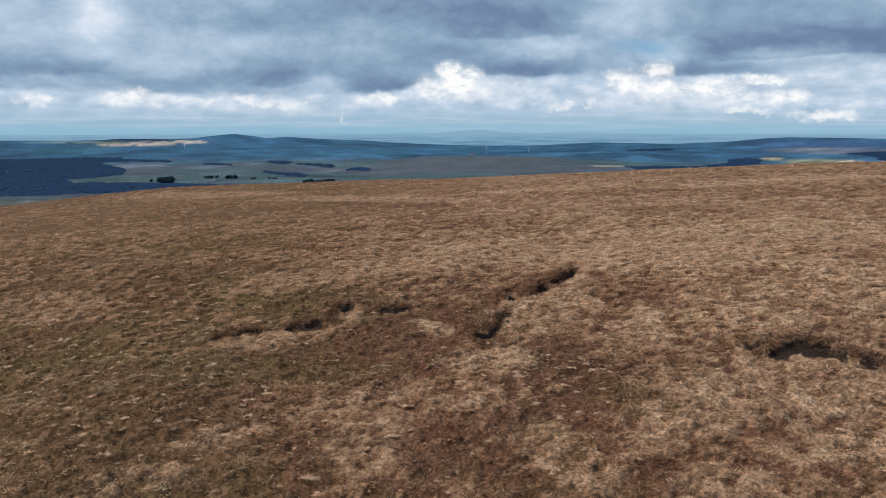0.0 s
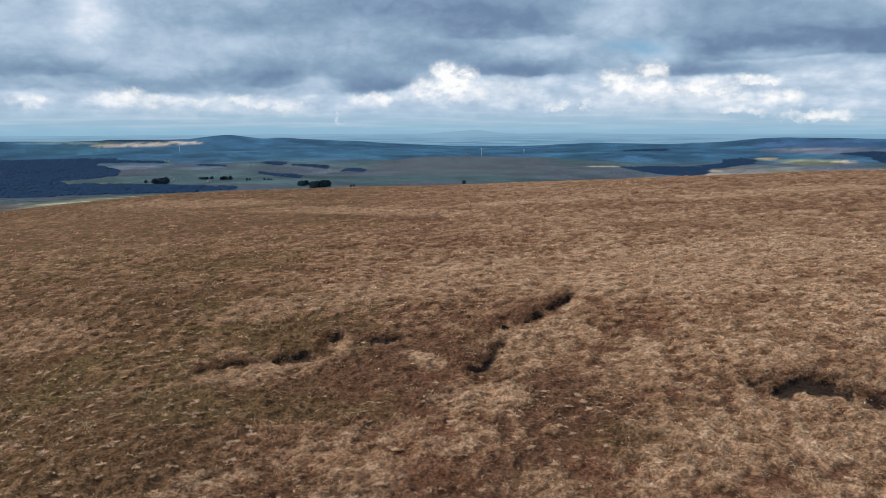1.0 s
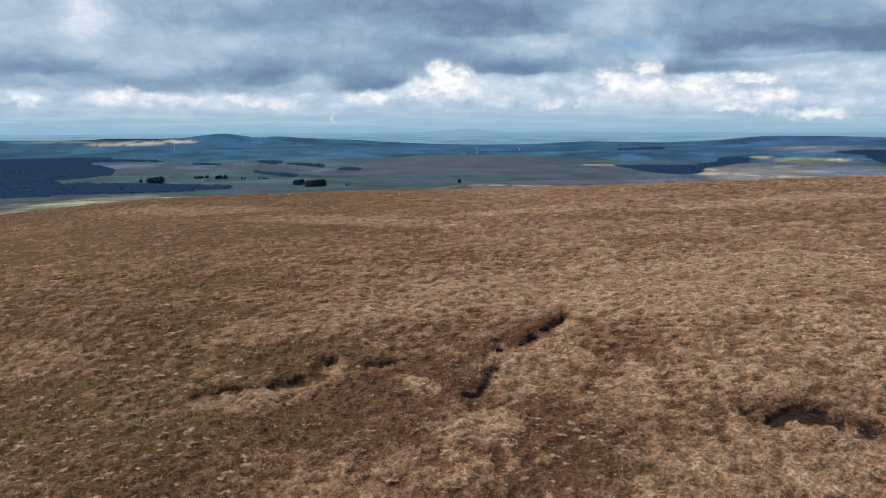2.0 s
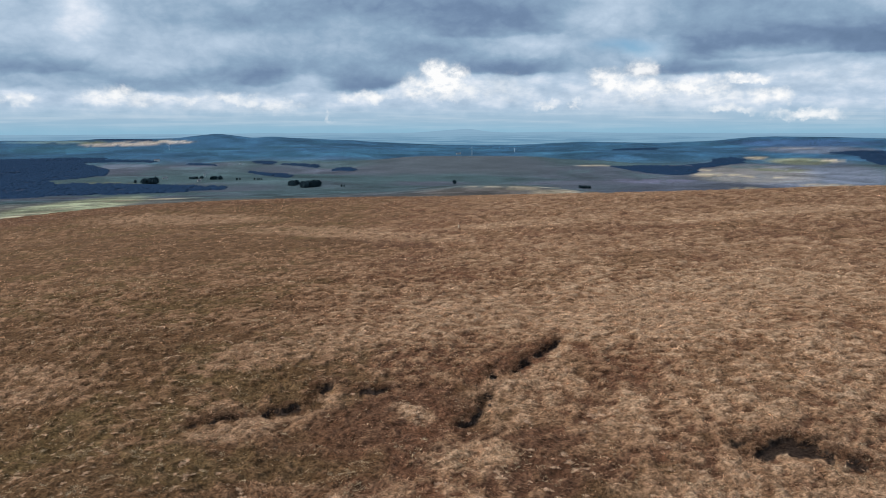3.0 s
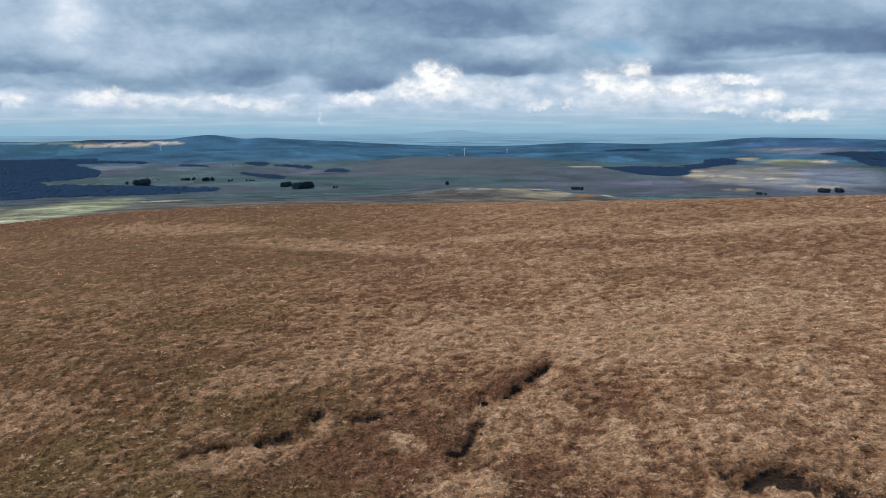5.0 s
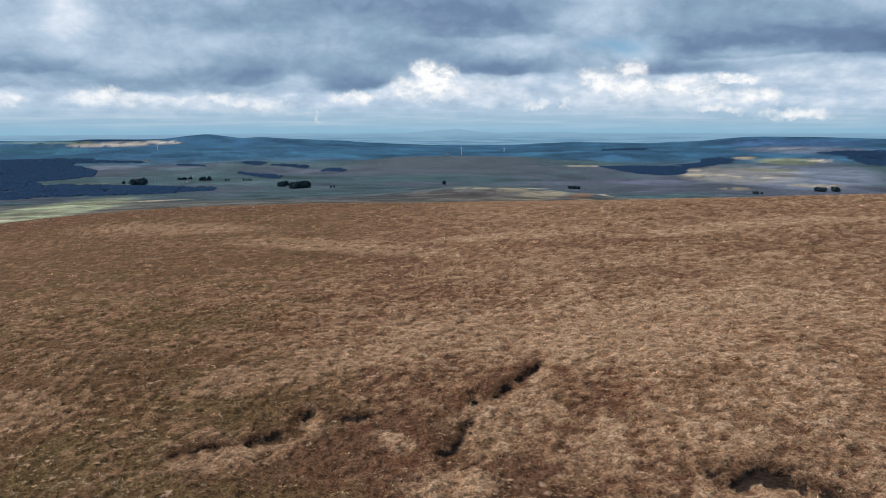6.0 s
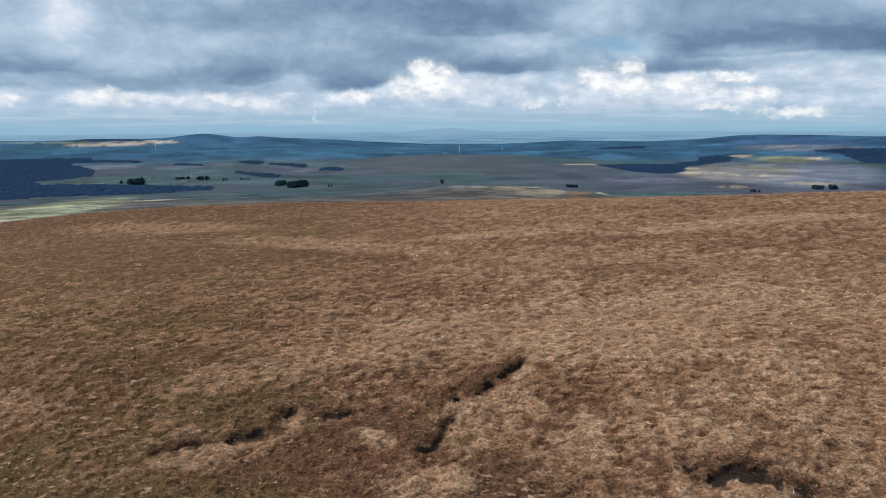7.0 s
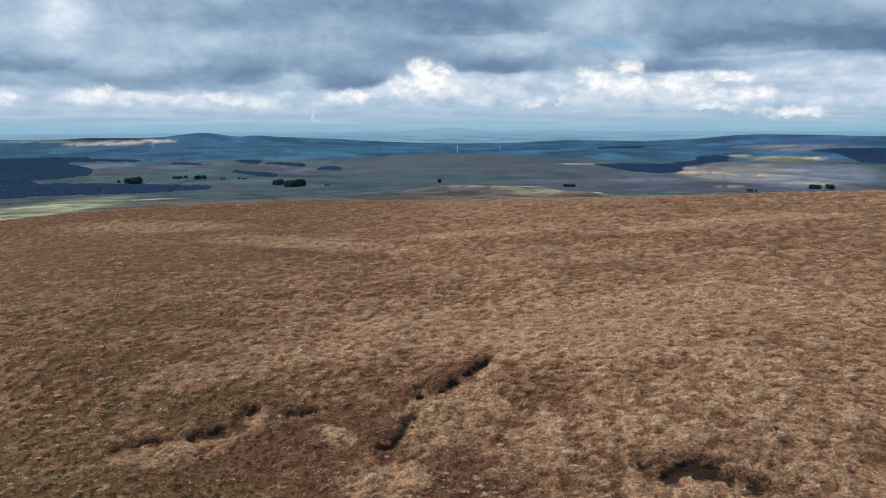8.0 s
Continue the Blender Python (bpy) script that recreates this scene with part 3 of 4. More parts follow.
def wooded(x, y, z):
    """True where a wood stands."""
    az, low, inside = np.degrees(np.arctan2(x, y)), dip(x, y, z), np.zeros(x.shape, bool)
    az, low = az + (fbm(x, y, 60, 3, 81) - 0.5) * 0.5, low + (fbm(x, y, 60, 3, 82) - 0.5) * 0.06
    for outline in WOODS:
        odd = np.zeros(x.shape, bool)
        for (a0, l0), (a1, l1) in zip(outline, outline[1:] + outline[:1]):
            if l0 != l1:
                odd ^= ((l0 > low) != (l1 > low)) & (az < (a1 - a0) * (low - l0) / (l1 - l0) + a0)
        inside |= odd
    r = np.hypot(x, y)
    return inside & (r > 1200) & (smooth_hill(r, np.degrees(np.arctan2(x, y))) < 0.3)


def far_cover(x, y, z):
    r, az, low = np.hypot(x, y), np.degrees(np.arctan2(x, y)), dip(x, y, z)
    base = blend(np.broadcast_to(HAZY_MOORLAND, x.shape + (3,)), HAZY_PASTURE, step(fbm(x, y, 500, 4, 71), 0.42, 0.62))
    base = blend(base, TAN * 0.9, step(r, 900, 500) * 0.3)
    # from 3 km on the cover turns blue, standing in for haze
    base = blend(base, HAZY_FELL, step(r, 2950, 3400) * 0.95)
    base = blend(base, HAZY_TEAL, step(r, 2950, 3400) * step(fbm(x, y, 260, 4, 75), 0.5, 0.66) * 0.35)
    wa, wl = (fbm(x, y, 160, 4, 72) - 0.5) * 1.8, (fbm(x, y, 160, 4, 73) - 0.5) * 0.14
    ragged = step(fbm(az * 17 + 500, low * 64 + 500, 9.0, 4, 78), 0.26, 0.48)
    for (a, l), sa, sl, slant, c, gain in FIELDS:
        w = (ragged if sl < 0.3 else 0.65 + 0.35 * ragged) * np.clip(2.9 - np.hypot((az + wa - a) / sa, (low + wl - l - slant * (az - a)) / sl) * 3.6, 0, 1)
        base = blend(base, c, w * gain)
    dome = smooth_hill(r, az)
    base = blend(base, np.array((0.072, 0.087, 0.102)), 0.85 * dome)
    # parcels of land, each a little different, and streaks of rough grazing
    u, v = (x * 0.94 + y * 0.34 + 60 * fbm(x, y, 200, 2, 76)) / 190, (y * 0.94 - x * 0.34) / 130
    base = base * (1 + (0.44 * lattice(np.floor(u), np.floor(v), 5) - 0.22) * (1 - 0.75 * dome))[..., None]
    base = base * (1 + (0.90 * fbm(x, y, 70, 4, 74) - 0.45) * (1 - 0.55 * dome))[..., None]
    heath = step(fbm(x, y, 20, 4, 77), 0.44, 0.58)
    base = base * (1 - (0.55 * heath - 0.18) * step(r, 1500, 800))[..., None]
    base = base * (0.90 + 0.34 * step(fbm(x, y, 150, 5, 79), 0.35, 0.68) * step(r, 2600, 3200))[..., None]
    return blend(base * 1.1, HAZY_WOODLAND, wooded(x, y, z) * 0.9)


# ======== materials ========
def material(name, colour=(0.5, 0.5, 0.5), rough=0.8, noise_size=0.0, depth=0.25, bump=0.0, gloss=0.25):
    m = bpy.data.materials.new(name)
    m.use_nodes = True
    g = Graph(m.node_tree)
    where = g.node("ShaderNodeTexCoord").outputs["Object"]
    base = (*colour, 1)
    inputs = {"Roughness": rough}
    if noise_size:
        coarse = g.ramp(g.noise(where, 0.35 / noise_size, 5.0, 0.6), 0.25, 0.75, 1 - 0.4 * depth, 1 + 0.4 * depth)
        fine = g.ramp(g.noise(where, 2.2 / noise_size, 4.0, 0.65), 0.25, 0.75, 1 - depth, 1 + depth)
        base = g.mix(1.0, base, g.node("ShaderNodeCombineColor", {0: g.math("MULTIPLY", coarse, fine), 1: g.math("MULTIPLY", coarse, fine), 2: g.math("MULTIPLY", coarse, fine)}).outputs[0], "MULTIPLY")
    inputs["Base Color"] = base
    if bump:
        relief = g.noise(where, 3.0 / max(noise_size, 0.01), 6.0, 0.65)
        inputs["Normal"] = g.node("ShaderNodeBump", {"Strength": 0.8, "Distance": bump, "Height": relief}).outputs[0]
    shader = g.node("ShaderNodeBsdfPrincipled", inputs)
    shader.inputs["Specular IOR Level"].default_value = gloss
    g.node("ShaderNodeOutputMaterial", {0: shader.outputs[0]})
    return m


def moor_mat():
    """Breaks the moor's cover up into tussock crowns and the dark gaps between them, and roughens it."""
    m = bpy.data.materials.new("moor_ground")
    m.use_nodes = True
    g = Graph(m.node_tree)
    where = g.node("ShaderNodeTexCoord").outputs["Object"]
    painted = g.node("ShaderNodeAttribute")
    painted.attribute_name = "cover"
    crown = g.noise(g.vec("MULTIPLY", where, (0.9, 1.1, 0.5)), 1.9, 7.0, 0.68, 0.5)
    sprig = g.noise(where, 8.5, 4.0, 0.62, 0.3)
    blade = g.noise(where, 26.0, 3.0, 0.65)
    tone = g.mix(g.ramp(crown, 0.36, 0.64), (0.70, 0.66, 0.62, 1), (1.28, 1.30, 1.31, 1))
    knots = g.ramp(sprig, 0.36, 0.62, 0.52, 1.34)
    grain = g.math("MULTIPLY", g.ramp(blade, 0.28, 0.72, 0.62, 1.40), knots)
    base = g.mix(1.0, painted.outputs["Color"], tone, "MULTIPLY")
    base = g.mix(1.0, base, g.node("ShaderNodeCombineColor", {0: grain, 1: grain, 2: grain}).outputs[0], "MULTIPLY")
    relief = g.math("MULTIPLY_ADD", sprig, 0.5, g.math("MULTIPLY_ADD", blade, 0.2, crown))
    normal = g.node("ShaderNodeBump", {"Strength": 0.8, "Distance": 0.11, "Height": relief}).outputs[0]
    shader = g.node("ShaderNodeBsdfPrincipled", {"Base Color": base, "Roughness": 0.92, "Normal": normal, "Specular IOR Level": 0.04})
    g.node("ShaderNodeOutputMaterial", {0: shader.outputs[0]})
    return m


MOOR = moor_mat()


def grass_mat():
    """Dry blades that let some of the light through."""
    m = bpy.data.materials.new("dry_grass")
    m.use_nodes = True
    g = Graph(m.node_tree)
    painted = g.node("ShaderNodeAttribute")
    painted.attribute_name = "cover"
    colour = painted.outputs["Color"]
    front = g.node("ShaderNodeBsdfPrincipled", {"Base Color": colour, "Roughness": 0.8, "Specular IOR Level": 0.08})
    behind = g.node("ShaderNodeBsdfTranslucent", {"Color": colour})
    both = g.node("ShaderNodeMixShader", {0: 0.42, 1: front.outputs[0], 2: behind.outputs[0]})
    g.node("ShaderNodeOutputMaterial", {0: both.outputs[0]})
    return m


GRASS = grass_mat()
WHITE = material("white_paint", (0.62, 0.64, 0.66), 0.5, noise_size=1.0, depth=0.05)
# distance haze is mixed into the blue of the needles
HAZY_NEEDLES = material("hazy_conifer_needles", (0.014, 0.034, 0.072), 0.95, noise_size=6.0, depth=0.22, gloss=0.03)
LEAVES = material("dark_leaves", (0.044, 0.074, 0.090), 0.95, noise_size=1.5, depth=0.35, gloss=0.03)
BARK = material("bark", (0.06, 0.045, 0.035), 0.9, noise_size=0.4, depth=0.3)
LIMEWASH = material("limewashed_wall", (0.56, 0.56, 0.55), 0.85, noise_size=1.2, depth=0.1)
SLATE = material("slate_roof", (0.10, 0.11, 0.13), 0.6, noise_size=0.6, depth=0.25)
STAKE = material("weathered_stake", (0.62, 0.55, 0.43), 0.8, noise_size=0.05, depth=0.2)


# ======== meshes ========
def mesh_from(name, verts, loops, sizes, colours=None, mat=None, smooth=False):
    """A mesh from arrays: vertices, the corner list and each face's corner count; colours per vertex."""
    me = bpy.data.meshes.new(name)
    verts, loops, sizes = np.asarray(verts, np.float32), np.asarray(loops, np.int32).ravel(), np.asarray(sizes, np.int32)
    me.vertices.add(len(verts))
    me.vertices.foreach_set("co", verts.ravel())
    me.loops.add(len(loops))
    me.loops.foreach_set("vertex_index", loops)
    me.polygons.add(len(sizes))
    me.polygons.foreach_set("loop_start", np.concatenate([[0], np.cumsum(sizes)[:-1]]).astype(np.int32))
    me.polygons.foreach_set("use_smooth", np.full(len(sizes), smooth))
    if colours is not None:
        layer = me.color_attributes.new("cover", "FLOAT_COLOR", "POINT")
        layer.data.foreach_set("color", np.concatenate([colours, np.ones((len(colours), 1))], 1).astype(np.float32).ravel())
    me.update(calc_edges=True)
    me.validate()
    if mat:
        me.materials.append(mat)
    return me


def build_ground():
    """One sheet from under the camera to the far hills: rings of growing distance, finest in the direction of view and about the peat cuts."""
    fan = np.concatenate([np.linspace(-33, 33, 781), np.linspace(33, 327, 89)[1:-1]])
    rings = [np.arange(0.5, 14, 0.5), np.arange(14, 21, 0.25), np.arange(21, 27, 0.10), np.arange(27, 43, 0.06), np.arange(43, 60, 0.12)]
    inner = np.unique(np.concatenate(rings))
    outer = np.concatenate([a * k ** np.arange(0, int(math.log(b / a) / math.log(k)) + 1) for a, b, k in ((60, 120, 1.008), (120, 330, 1.012), (330.5, 1000, 1.012), (1003, 4750, 1.0125))])
    outer = np.unique(outer)
    sparse = np.concatenate([fan[:781:2], fan[781:]])
    xs, ys = [], []
    for r, az in ((inner, fan), (outer, sparse)):
        R, A = np.meshgrid(r, np.radians(az), indexing="ij")
        xs.append((R * np.sin(A)).ravel())
        ys.append((R * np.cos(A)).ravel())
    x, y = np.concatenate(xs), np.concatenate(ys)
    z, dist = surface(x, y), np.hypot(x, y)
    colours = np.zeros((len(x), 3))
    near, far = dist < 330, dist > 230
    colours[near] = moor_cover(x[near], y[near])[0] * 0.84
    _, bare, _, crest = cut(x[near], y[near])
    colours[near] = blend(blend(colours[near], HEATHER, 0.45 * crest), PEAT, bare)
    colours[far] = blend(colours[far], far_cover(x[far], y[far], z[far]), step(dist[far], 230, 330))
    n, m, m2 = len(inner), len(fan), len(sparse)
    corners, sizes = [], []
    for rows, columns, first in ((n, m, 0), (len(outer), m2, n * m)):
        i, j = np.meshgrid(np.arange(rows - 1), np.arange(columns), indexing="ij")
        j2 = (j + 1) % columns
        quads = np.stack([i * columns + j, (i + 1) * columns + j, (i + 1) * columns + j2, i * columns + j2], -1).reshape(-1, 4) + first
        corners.append(quads.ravel())
        sizes.append(np.full(len(quads), 4))
    seam, last = n * m, (n - 1) * m         # where the fine rows meet the sparse ones
    j = np.arange(390)
    corners.append(np.stack([last + 2 * j, seam + j, seam + j + 1, last + 2 * j + 2, last + 2 * j + 1], -1).ravel())
    sizes.append(np.full(390, 5))
    j = np.arange(390, m2)
    j2 = (j + 1) % m2
    corners.append(np.stack([last + j + 390, seam + j, seam + j2, last + np.where(j2 == 0, 0, j2 + 390)], -1).ravel())
    sizes.append(np.full(len(j), 4))
    middle = len(x)
    corners.append(np.stack([np.full(m, middle), np.arange(m), (np.arange(m) + 1) % m], -1).ravel())
    sizes.append(np.full(m, 3))
    verts = np.concatenate([np.stack([x, y, z], -1), [[0, 0, float(surface(np.array([0.0]), np.array([0.0]))[0])]]])
    colours = np.concatenate([colours, colours[:1]])
    me = mesh_from("ground", verts, np.concatenate(corners), np.concatenate(sizes), colours, MOOR, True)
    tagged(new("ground", me), "brown tussocky moorland with peat, falling to fields and hills", "moorland", kind="structure")


build_ground()


# ======== the far lowland behind the last hills: a glowing sheet, its haze painted in ===
def build_backdrop():
    m = bpy.data.materials.new("hazy_lowland")
    m.use_nodes = True
    g = Graph(m.node_tree)
    where = g.node("ShaderNodeTexCoord").outputs["Object"]
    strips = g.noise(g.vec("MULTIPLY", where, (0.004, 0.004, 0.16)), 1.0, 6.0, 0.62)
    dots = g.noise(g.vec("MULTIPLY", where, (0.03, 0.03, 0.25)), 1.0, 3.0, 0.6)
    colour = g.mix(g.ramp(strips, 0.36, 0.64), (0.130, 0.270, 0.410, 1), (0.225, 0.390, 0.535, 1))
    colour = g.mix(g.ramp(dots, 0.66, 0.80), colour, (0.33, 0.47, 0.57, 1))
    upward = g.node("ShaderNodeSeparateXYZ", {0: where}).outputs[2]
    # paler towards the top: haze put into the colour
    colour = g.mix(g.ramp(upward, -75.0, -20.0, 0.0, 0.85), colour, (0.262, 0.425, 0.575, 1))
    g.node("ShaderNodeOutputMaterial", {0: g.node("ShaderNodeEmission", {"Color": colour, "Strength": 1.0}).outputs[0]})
    az = np.linspace(-50, 50, 401)
    rows = ((4690, -1.75), (4780, -1.2), (4850, -0.75), (4900, -0.46))
    verts = []
    for k, (r, el) in enumerate(rows):
        top = el + 0.0 * az
        if k == 3:      # a distant mountain and low ranges stand over the plain
            top = top + 0.20 * np.exp(-np.abs((az - 2.0) / 2.2) ** 2) + 0.09 * np.exp(-((az - 2.8) / 0.8) ** 2) + 0.07 * np.exp(-((az - 9.0) / 2.6) ** 2)
            top = top + 0.03 * np.array([noise.noise((a * 0.5, 3.1, 0)) for a in az]) - 0.05 * step(-az, 8, 20)
        verts.append(np.stack([r * np.sin(np.radians(az)), r * np.cos(np.radians(az)), 11.5 + r * np.tan(np.radians(top))], -1))
    n = len(az)
    i, j = np.meshgrid(np.arange(3), np.arange(n - 1), indexing="ij")
    quads = np.stack([i * n + j, i * n + j + 1, (i + 1) * n + j + 1, (i + 1) * n + j], -1).reshape(-1, 4)
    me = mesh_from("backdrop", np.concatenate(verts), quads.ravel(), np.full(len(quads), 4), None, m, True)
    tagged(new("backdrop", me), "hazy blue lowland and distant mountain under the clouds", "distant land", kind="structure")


build_backdrop()


# ======== building things ========
def empty(name, m, label, category, group=""):
    ob = tagged(new(name), label, category, group)
    ob.matrix_basis = m
    return ob


def part(name, bm, mat, parent, label=""):
    me = bpy.data.meshes.new(name)
    bm.to_mesh(me)
    bm.free()
    me.materials.append(mat)
    ob = new(name, me)
    ob.parent = parent
    if label:
        ob["label"] = label
    return ob


def box(bm, x0, y0, z0, x1, y1, z1, bevel=0.0):
    made = bmesh.ops.create_cube(bm, size=1.0, matrix=Matrix.Translation(((x0 + x1) / 2, (y0 + y1) / 2, (z0 + z1) / 2)) @ Matrix.Diagonal((x1 - x0, y1 - y0, z1 - z0, 1)))
    if bevel:
        edges = list({e for v in made["verts"] for e in v.link_edges})
        bmesh.ops.bevel(bm, geom=edges, offset=bevel, segments=2, affect="EDGES", profile=0.5)
    return bm


def tube(bm, foot, tip, r0, r1, sides=8):
    foot, tip = Vector(foot), Vector(tip)
    turn = (tip - foot).to_track_quat("Z", "Y").to_matrix().to_4x4()
    bmesh.ops.create_cone(bm, cap_ends=True, segments=sides, radius1=r0, radius2=r1, depth=(tip - foot).length, matrix=Matrix.Translation((foot + tip) / 2) @ turn)
    return bm


def ground_at(bearing, low):
    """The farthest-reaching place on the ground that is seen at this bearing and dip from the hilltop."""
    r = np.geomspace(350, 4600, 3000)
    x, y = r * math.sin(radians(bearing)), r * math.cos(radians(bearing))
    z = level(x, y)
    d = np.minimum.accumulate(dip(x, y, z))
    k = int(np.argmax(d <= low)) if (d <= low).any() else len(r) - 1
    return float(x[k]), float(y[k]), float(z[k])


# -- woods: one mass of conifers
def conifer_shape(rng, sides=5):
    """Unit conifer: two ragged tiers of branches."""
    verts, faces = [], []
    for z0, z1, rad in ((0.05, 0.72, 0.34), (0.40, 1.0, 0.22)):
        a = len(verts)
        for i in range(sides):
            t = 2 * math.pi * i / sides + rng.uniform(-0.3, 0.3)
            q = rad * rng.uniform(0.75, 1.2)
            verts.append((q * math.cos(t), q * math.sin(t), z0 + rng.uniform(-0.05, 0.05)))
        verts.append((rng.uniform(-0.03, 0.03), rng.uniform(-0.03, 0.03), z1))
        faces += [(a + i, a + (i + 1) % sides, a + sides) for i in range(sides)]
    return np.array(verts), np.array(faces)


def build_woods():
    rng = np.random.default_rng(5)
    count = 420000
    r = np.sqrt(rng.uniform(1250.0 ** 2, 4300.0 ** 2, count))
    a = np.radians(rng.uniform(-34, 34, count))
    x, y = r * np.sin(a), r * np.cos(a)
    z = level(x, y)
    keep = wooded(x, y, z)
    x, y, z = x[keep][:15000], y[keep][:15000], z[keep][:15000]
    shapes = [conifer_shape(rng) for _ in range(4)]
    verts, tris, base = [], [], 0
    for px, py, pz in zip(x, y, z):
        v, f = shapes[rng.integers(4)]
        h, w = rng.uniform(3.7, 4.5), rng.uniform(24, 32)
        verts.append(v * (w, w, h) + (px, py, pz - 0.5))
        tris.append(f + base)
        base += len(v)
    tris = np.concatenate(tris)
    me = mesh_from("conifer_woods", np.concatenate(verts), tris.ravel(), np.full(len(tris), 3), None, HAZY_NEEDLES, True)
    tagged(new("conifer_woods", me), "dark conifer plantations and tree belts on distant slopes", "woodland", kind="stuff")


build_woods()


# -- single trees of the copses
def leaf_cloud(rng, clumps, size, z0, z1, wide):
    """A crown of many small leafy facets gathered in clumps, with gaps."""
    bm = bmesh.new()
    for _ in range(clumps):
        h = rng.uniform(0, 1)
        rad = wide * math.sqrt(max(0.05, 1 - (2 * h - 0.9) ** 2)) * rng.uniform(0.3, 1.0)
        t = rng.uniform(0, 2 * math.pi)
        mid = Vector((rad * math.cos(t), rad * math.sin(t), z0 + (z1 - z0) * h))
        for _ in range(14):
            d = Vector((rng.gauss(0, 1), rng.gauss(0, 1), rng.gauss(0, 0.8))) * size * 0.55
            u = Vector((rng.uniform(-1, 1), rng.uniform(-1, 1), rng.uniform(-1, 1))).normalized() * size * 0.5
            w = u.orthogonal().normalized() * size * 0.4
            c = mid + d
            bm.faces.new([bm.verts.new(c - u), bm.verts.new(c + w), bm.verts.new(c + u), bm.verts.new(c - w)])
    return bm


def make_tree(seed, label):
    rng = random.Random(seed)
    tree = empty("tree", Matrix.Identity(4), label, "tree", "trees in the copses")
    bm = tube(bmesh.new(), (0, 0, -0.6), (0.1, 0, 4.5), 0.38, 0.22)
    for k in range(6):
        t = k * 1.05 + rng.uniform(-0.3, 0.3)
        tube(bm, (0.05, 0, 2.0 + 0.4 * k), (2.6 * math.cos(t), 2.6 * math.sin(t), 5.0 + 0.6 * k), 0.14, 0.04, 5)
    part("trunk", bm, BARK, tree)
    part("crown", leaf_cloud(rng, 48, 1.8, 1.2, 11.5, 4.2), LEAVES, tree, "dense dark foliage")
    return tree


TREE_KINDS = [make_tree(11, "dark rounded tree in a copse on the moor's edge"), make_tree(12, "dark broad tree in a sheltering copse"), make_tree(13, "dark dense tree beside pasture")]
tree_spots = []


def copse(bearing, low, wide, deep, count, seed, scale=1.0):
    """Trees spread over a small plot; half widths in metres across and along the bearing."""
    rng = random.Random(seed)
    x, y, _ = ground_at(bearing, low)
    c, sn = math.cos(radians(bearing)), math.sin(radians(bearing))
    for k in range(count):
        u, v = (2 * (k + 0.5) / count - 1) * wide + rng.uniform(-2, 2), rng.uniform(-deep, deep)
        tree_spots.append((x + u * c + v * sn, y - u * sn + v * c, rng.uniform(0, 360), scale * rng.uniform(0.85, 1.15), rng.randrange(3)))


copse(-7.94, 4.09, 15, 7, 24, 1, 0.9)
copse(-9.09, 3.96, 9, 5, 9, 2, 0.72)
copse(-18.10, 3.68, 14, 6, 18, 3, 0.9)
copse(-18.97, 3.62, 3, 2, 2, 4, 0.5)
copse(1.73, 3.92, 1.5, 1, 2, 5, 0.6)
copse(10.47, 4.18, 10, 3, 12, 6, 0.40)
copse(25.72, 4.05, 8, 4, 11, 7, 0.60)
copse(26.55, 4.03, 4, 3, 6, 8, 0.62)
copse(22.06, 4.30, 5, 3, 8, 9, 0.26)
copse(-5.81, 4.09, 4, 2, 2, 10, 0.4)
copse(-15.26, 3.43, 16, 3, 12, 11, 0.48)
copse(-14.03, 3.49, 12, 4, 9, 12, 0.6)
copse(-12.61, 3.56, 5, 2, 2, 13, 0.4)
copse(-11.35, 3.55, 8, 2, 4, 14, 0.35)
copse(-17.84, 3.33, 3, 2, 1, 15, 0.5)
for k, (x, y, turn, size, kind) in enumerate(tree_spots):
    m = pose(x, y, float(level(np.array([x]), np.array([y]))[0]), 0, 0, turn) @ Matrix.Scale(size, 4)
    if k < 3:
        TREE_KINDS[k].matrix_basis = m
    else:
        source = TREE_KINDS[kind]
        twin = copy_thing(source, m)
        twin.matrix_basis = m


# -- wind turbines on the far ridge
def make_turbine(m, hub, turn):
    turbine = empty("wind_turbine", m, "white three-bladed wind turbine on a far hillside", "wind turbine", "wind turbines")
    part("tower", tube(bmesh.new(), (0, 0, -2), (0, 0, hub), 1.1, 0.7, 12), WHITE, turbine)
    bm = box(bmesh.new(), -0.8, -1.6, hub - 0.2, 0.8, 2.4, hub + 1.4, 0.25)
    part("nacelle", bm, WHITE, turbine)
    part("rotor_hub", tube(bmesh.new(), (0, -1.6, hub + 0.6), (0, -2.6, hub + 0.6), 0.7, 0.25, 10), WHITE, turbine)
    for k in range(3):
        t = radians(turn + 120 * k)
        bm = bmesh.new()
        rings = []
        for f, w, d in ((0.0, 0.25, 0.25), (0.18, 0.45, 0.20), (0.6, 0.30, 0.12), (1.0, 0.08, 0.04)):
            rings.append([bm.verts.new((sx * w, -2.1 + sy * d, 0.5 + f * hub * 0.45)) for sx, sy in ((-1, 0), (0, -1), (1, 0), (0, 1))])
        for lo, hi in zip(rings[:-1], rings[1:]):
            for q in range(4):
                bm.faces.new([lo[q], lo[(q + 1) % 4], hi[(q + 1) % 4], hi[q]])
        bm.faces.new(rings[-1])
        bm.transform(Matrix.Translation((0, 0, hub + 0.6)) @ Matrix.Rotation(t, 4, "Y"))
        part("blade", bm, WHITE, turbine)


for bearing, low, hub, turn in ((2.91, 1.92, 28, 10), (5.76, 1.74, 13, 50), (-16.87, 1.52, 19, 35)):
    x, y, z = ground_at(bearing, low)
    make_turbine(pose(x, y, z), hub, turn)


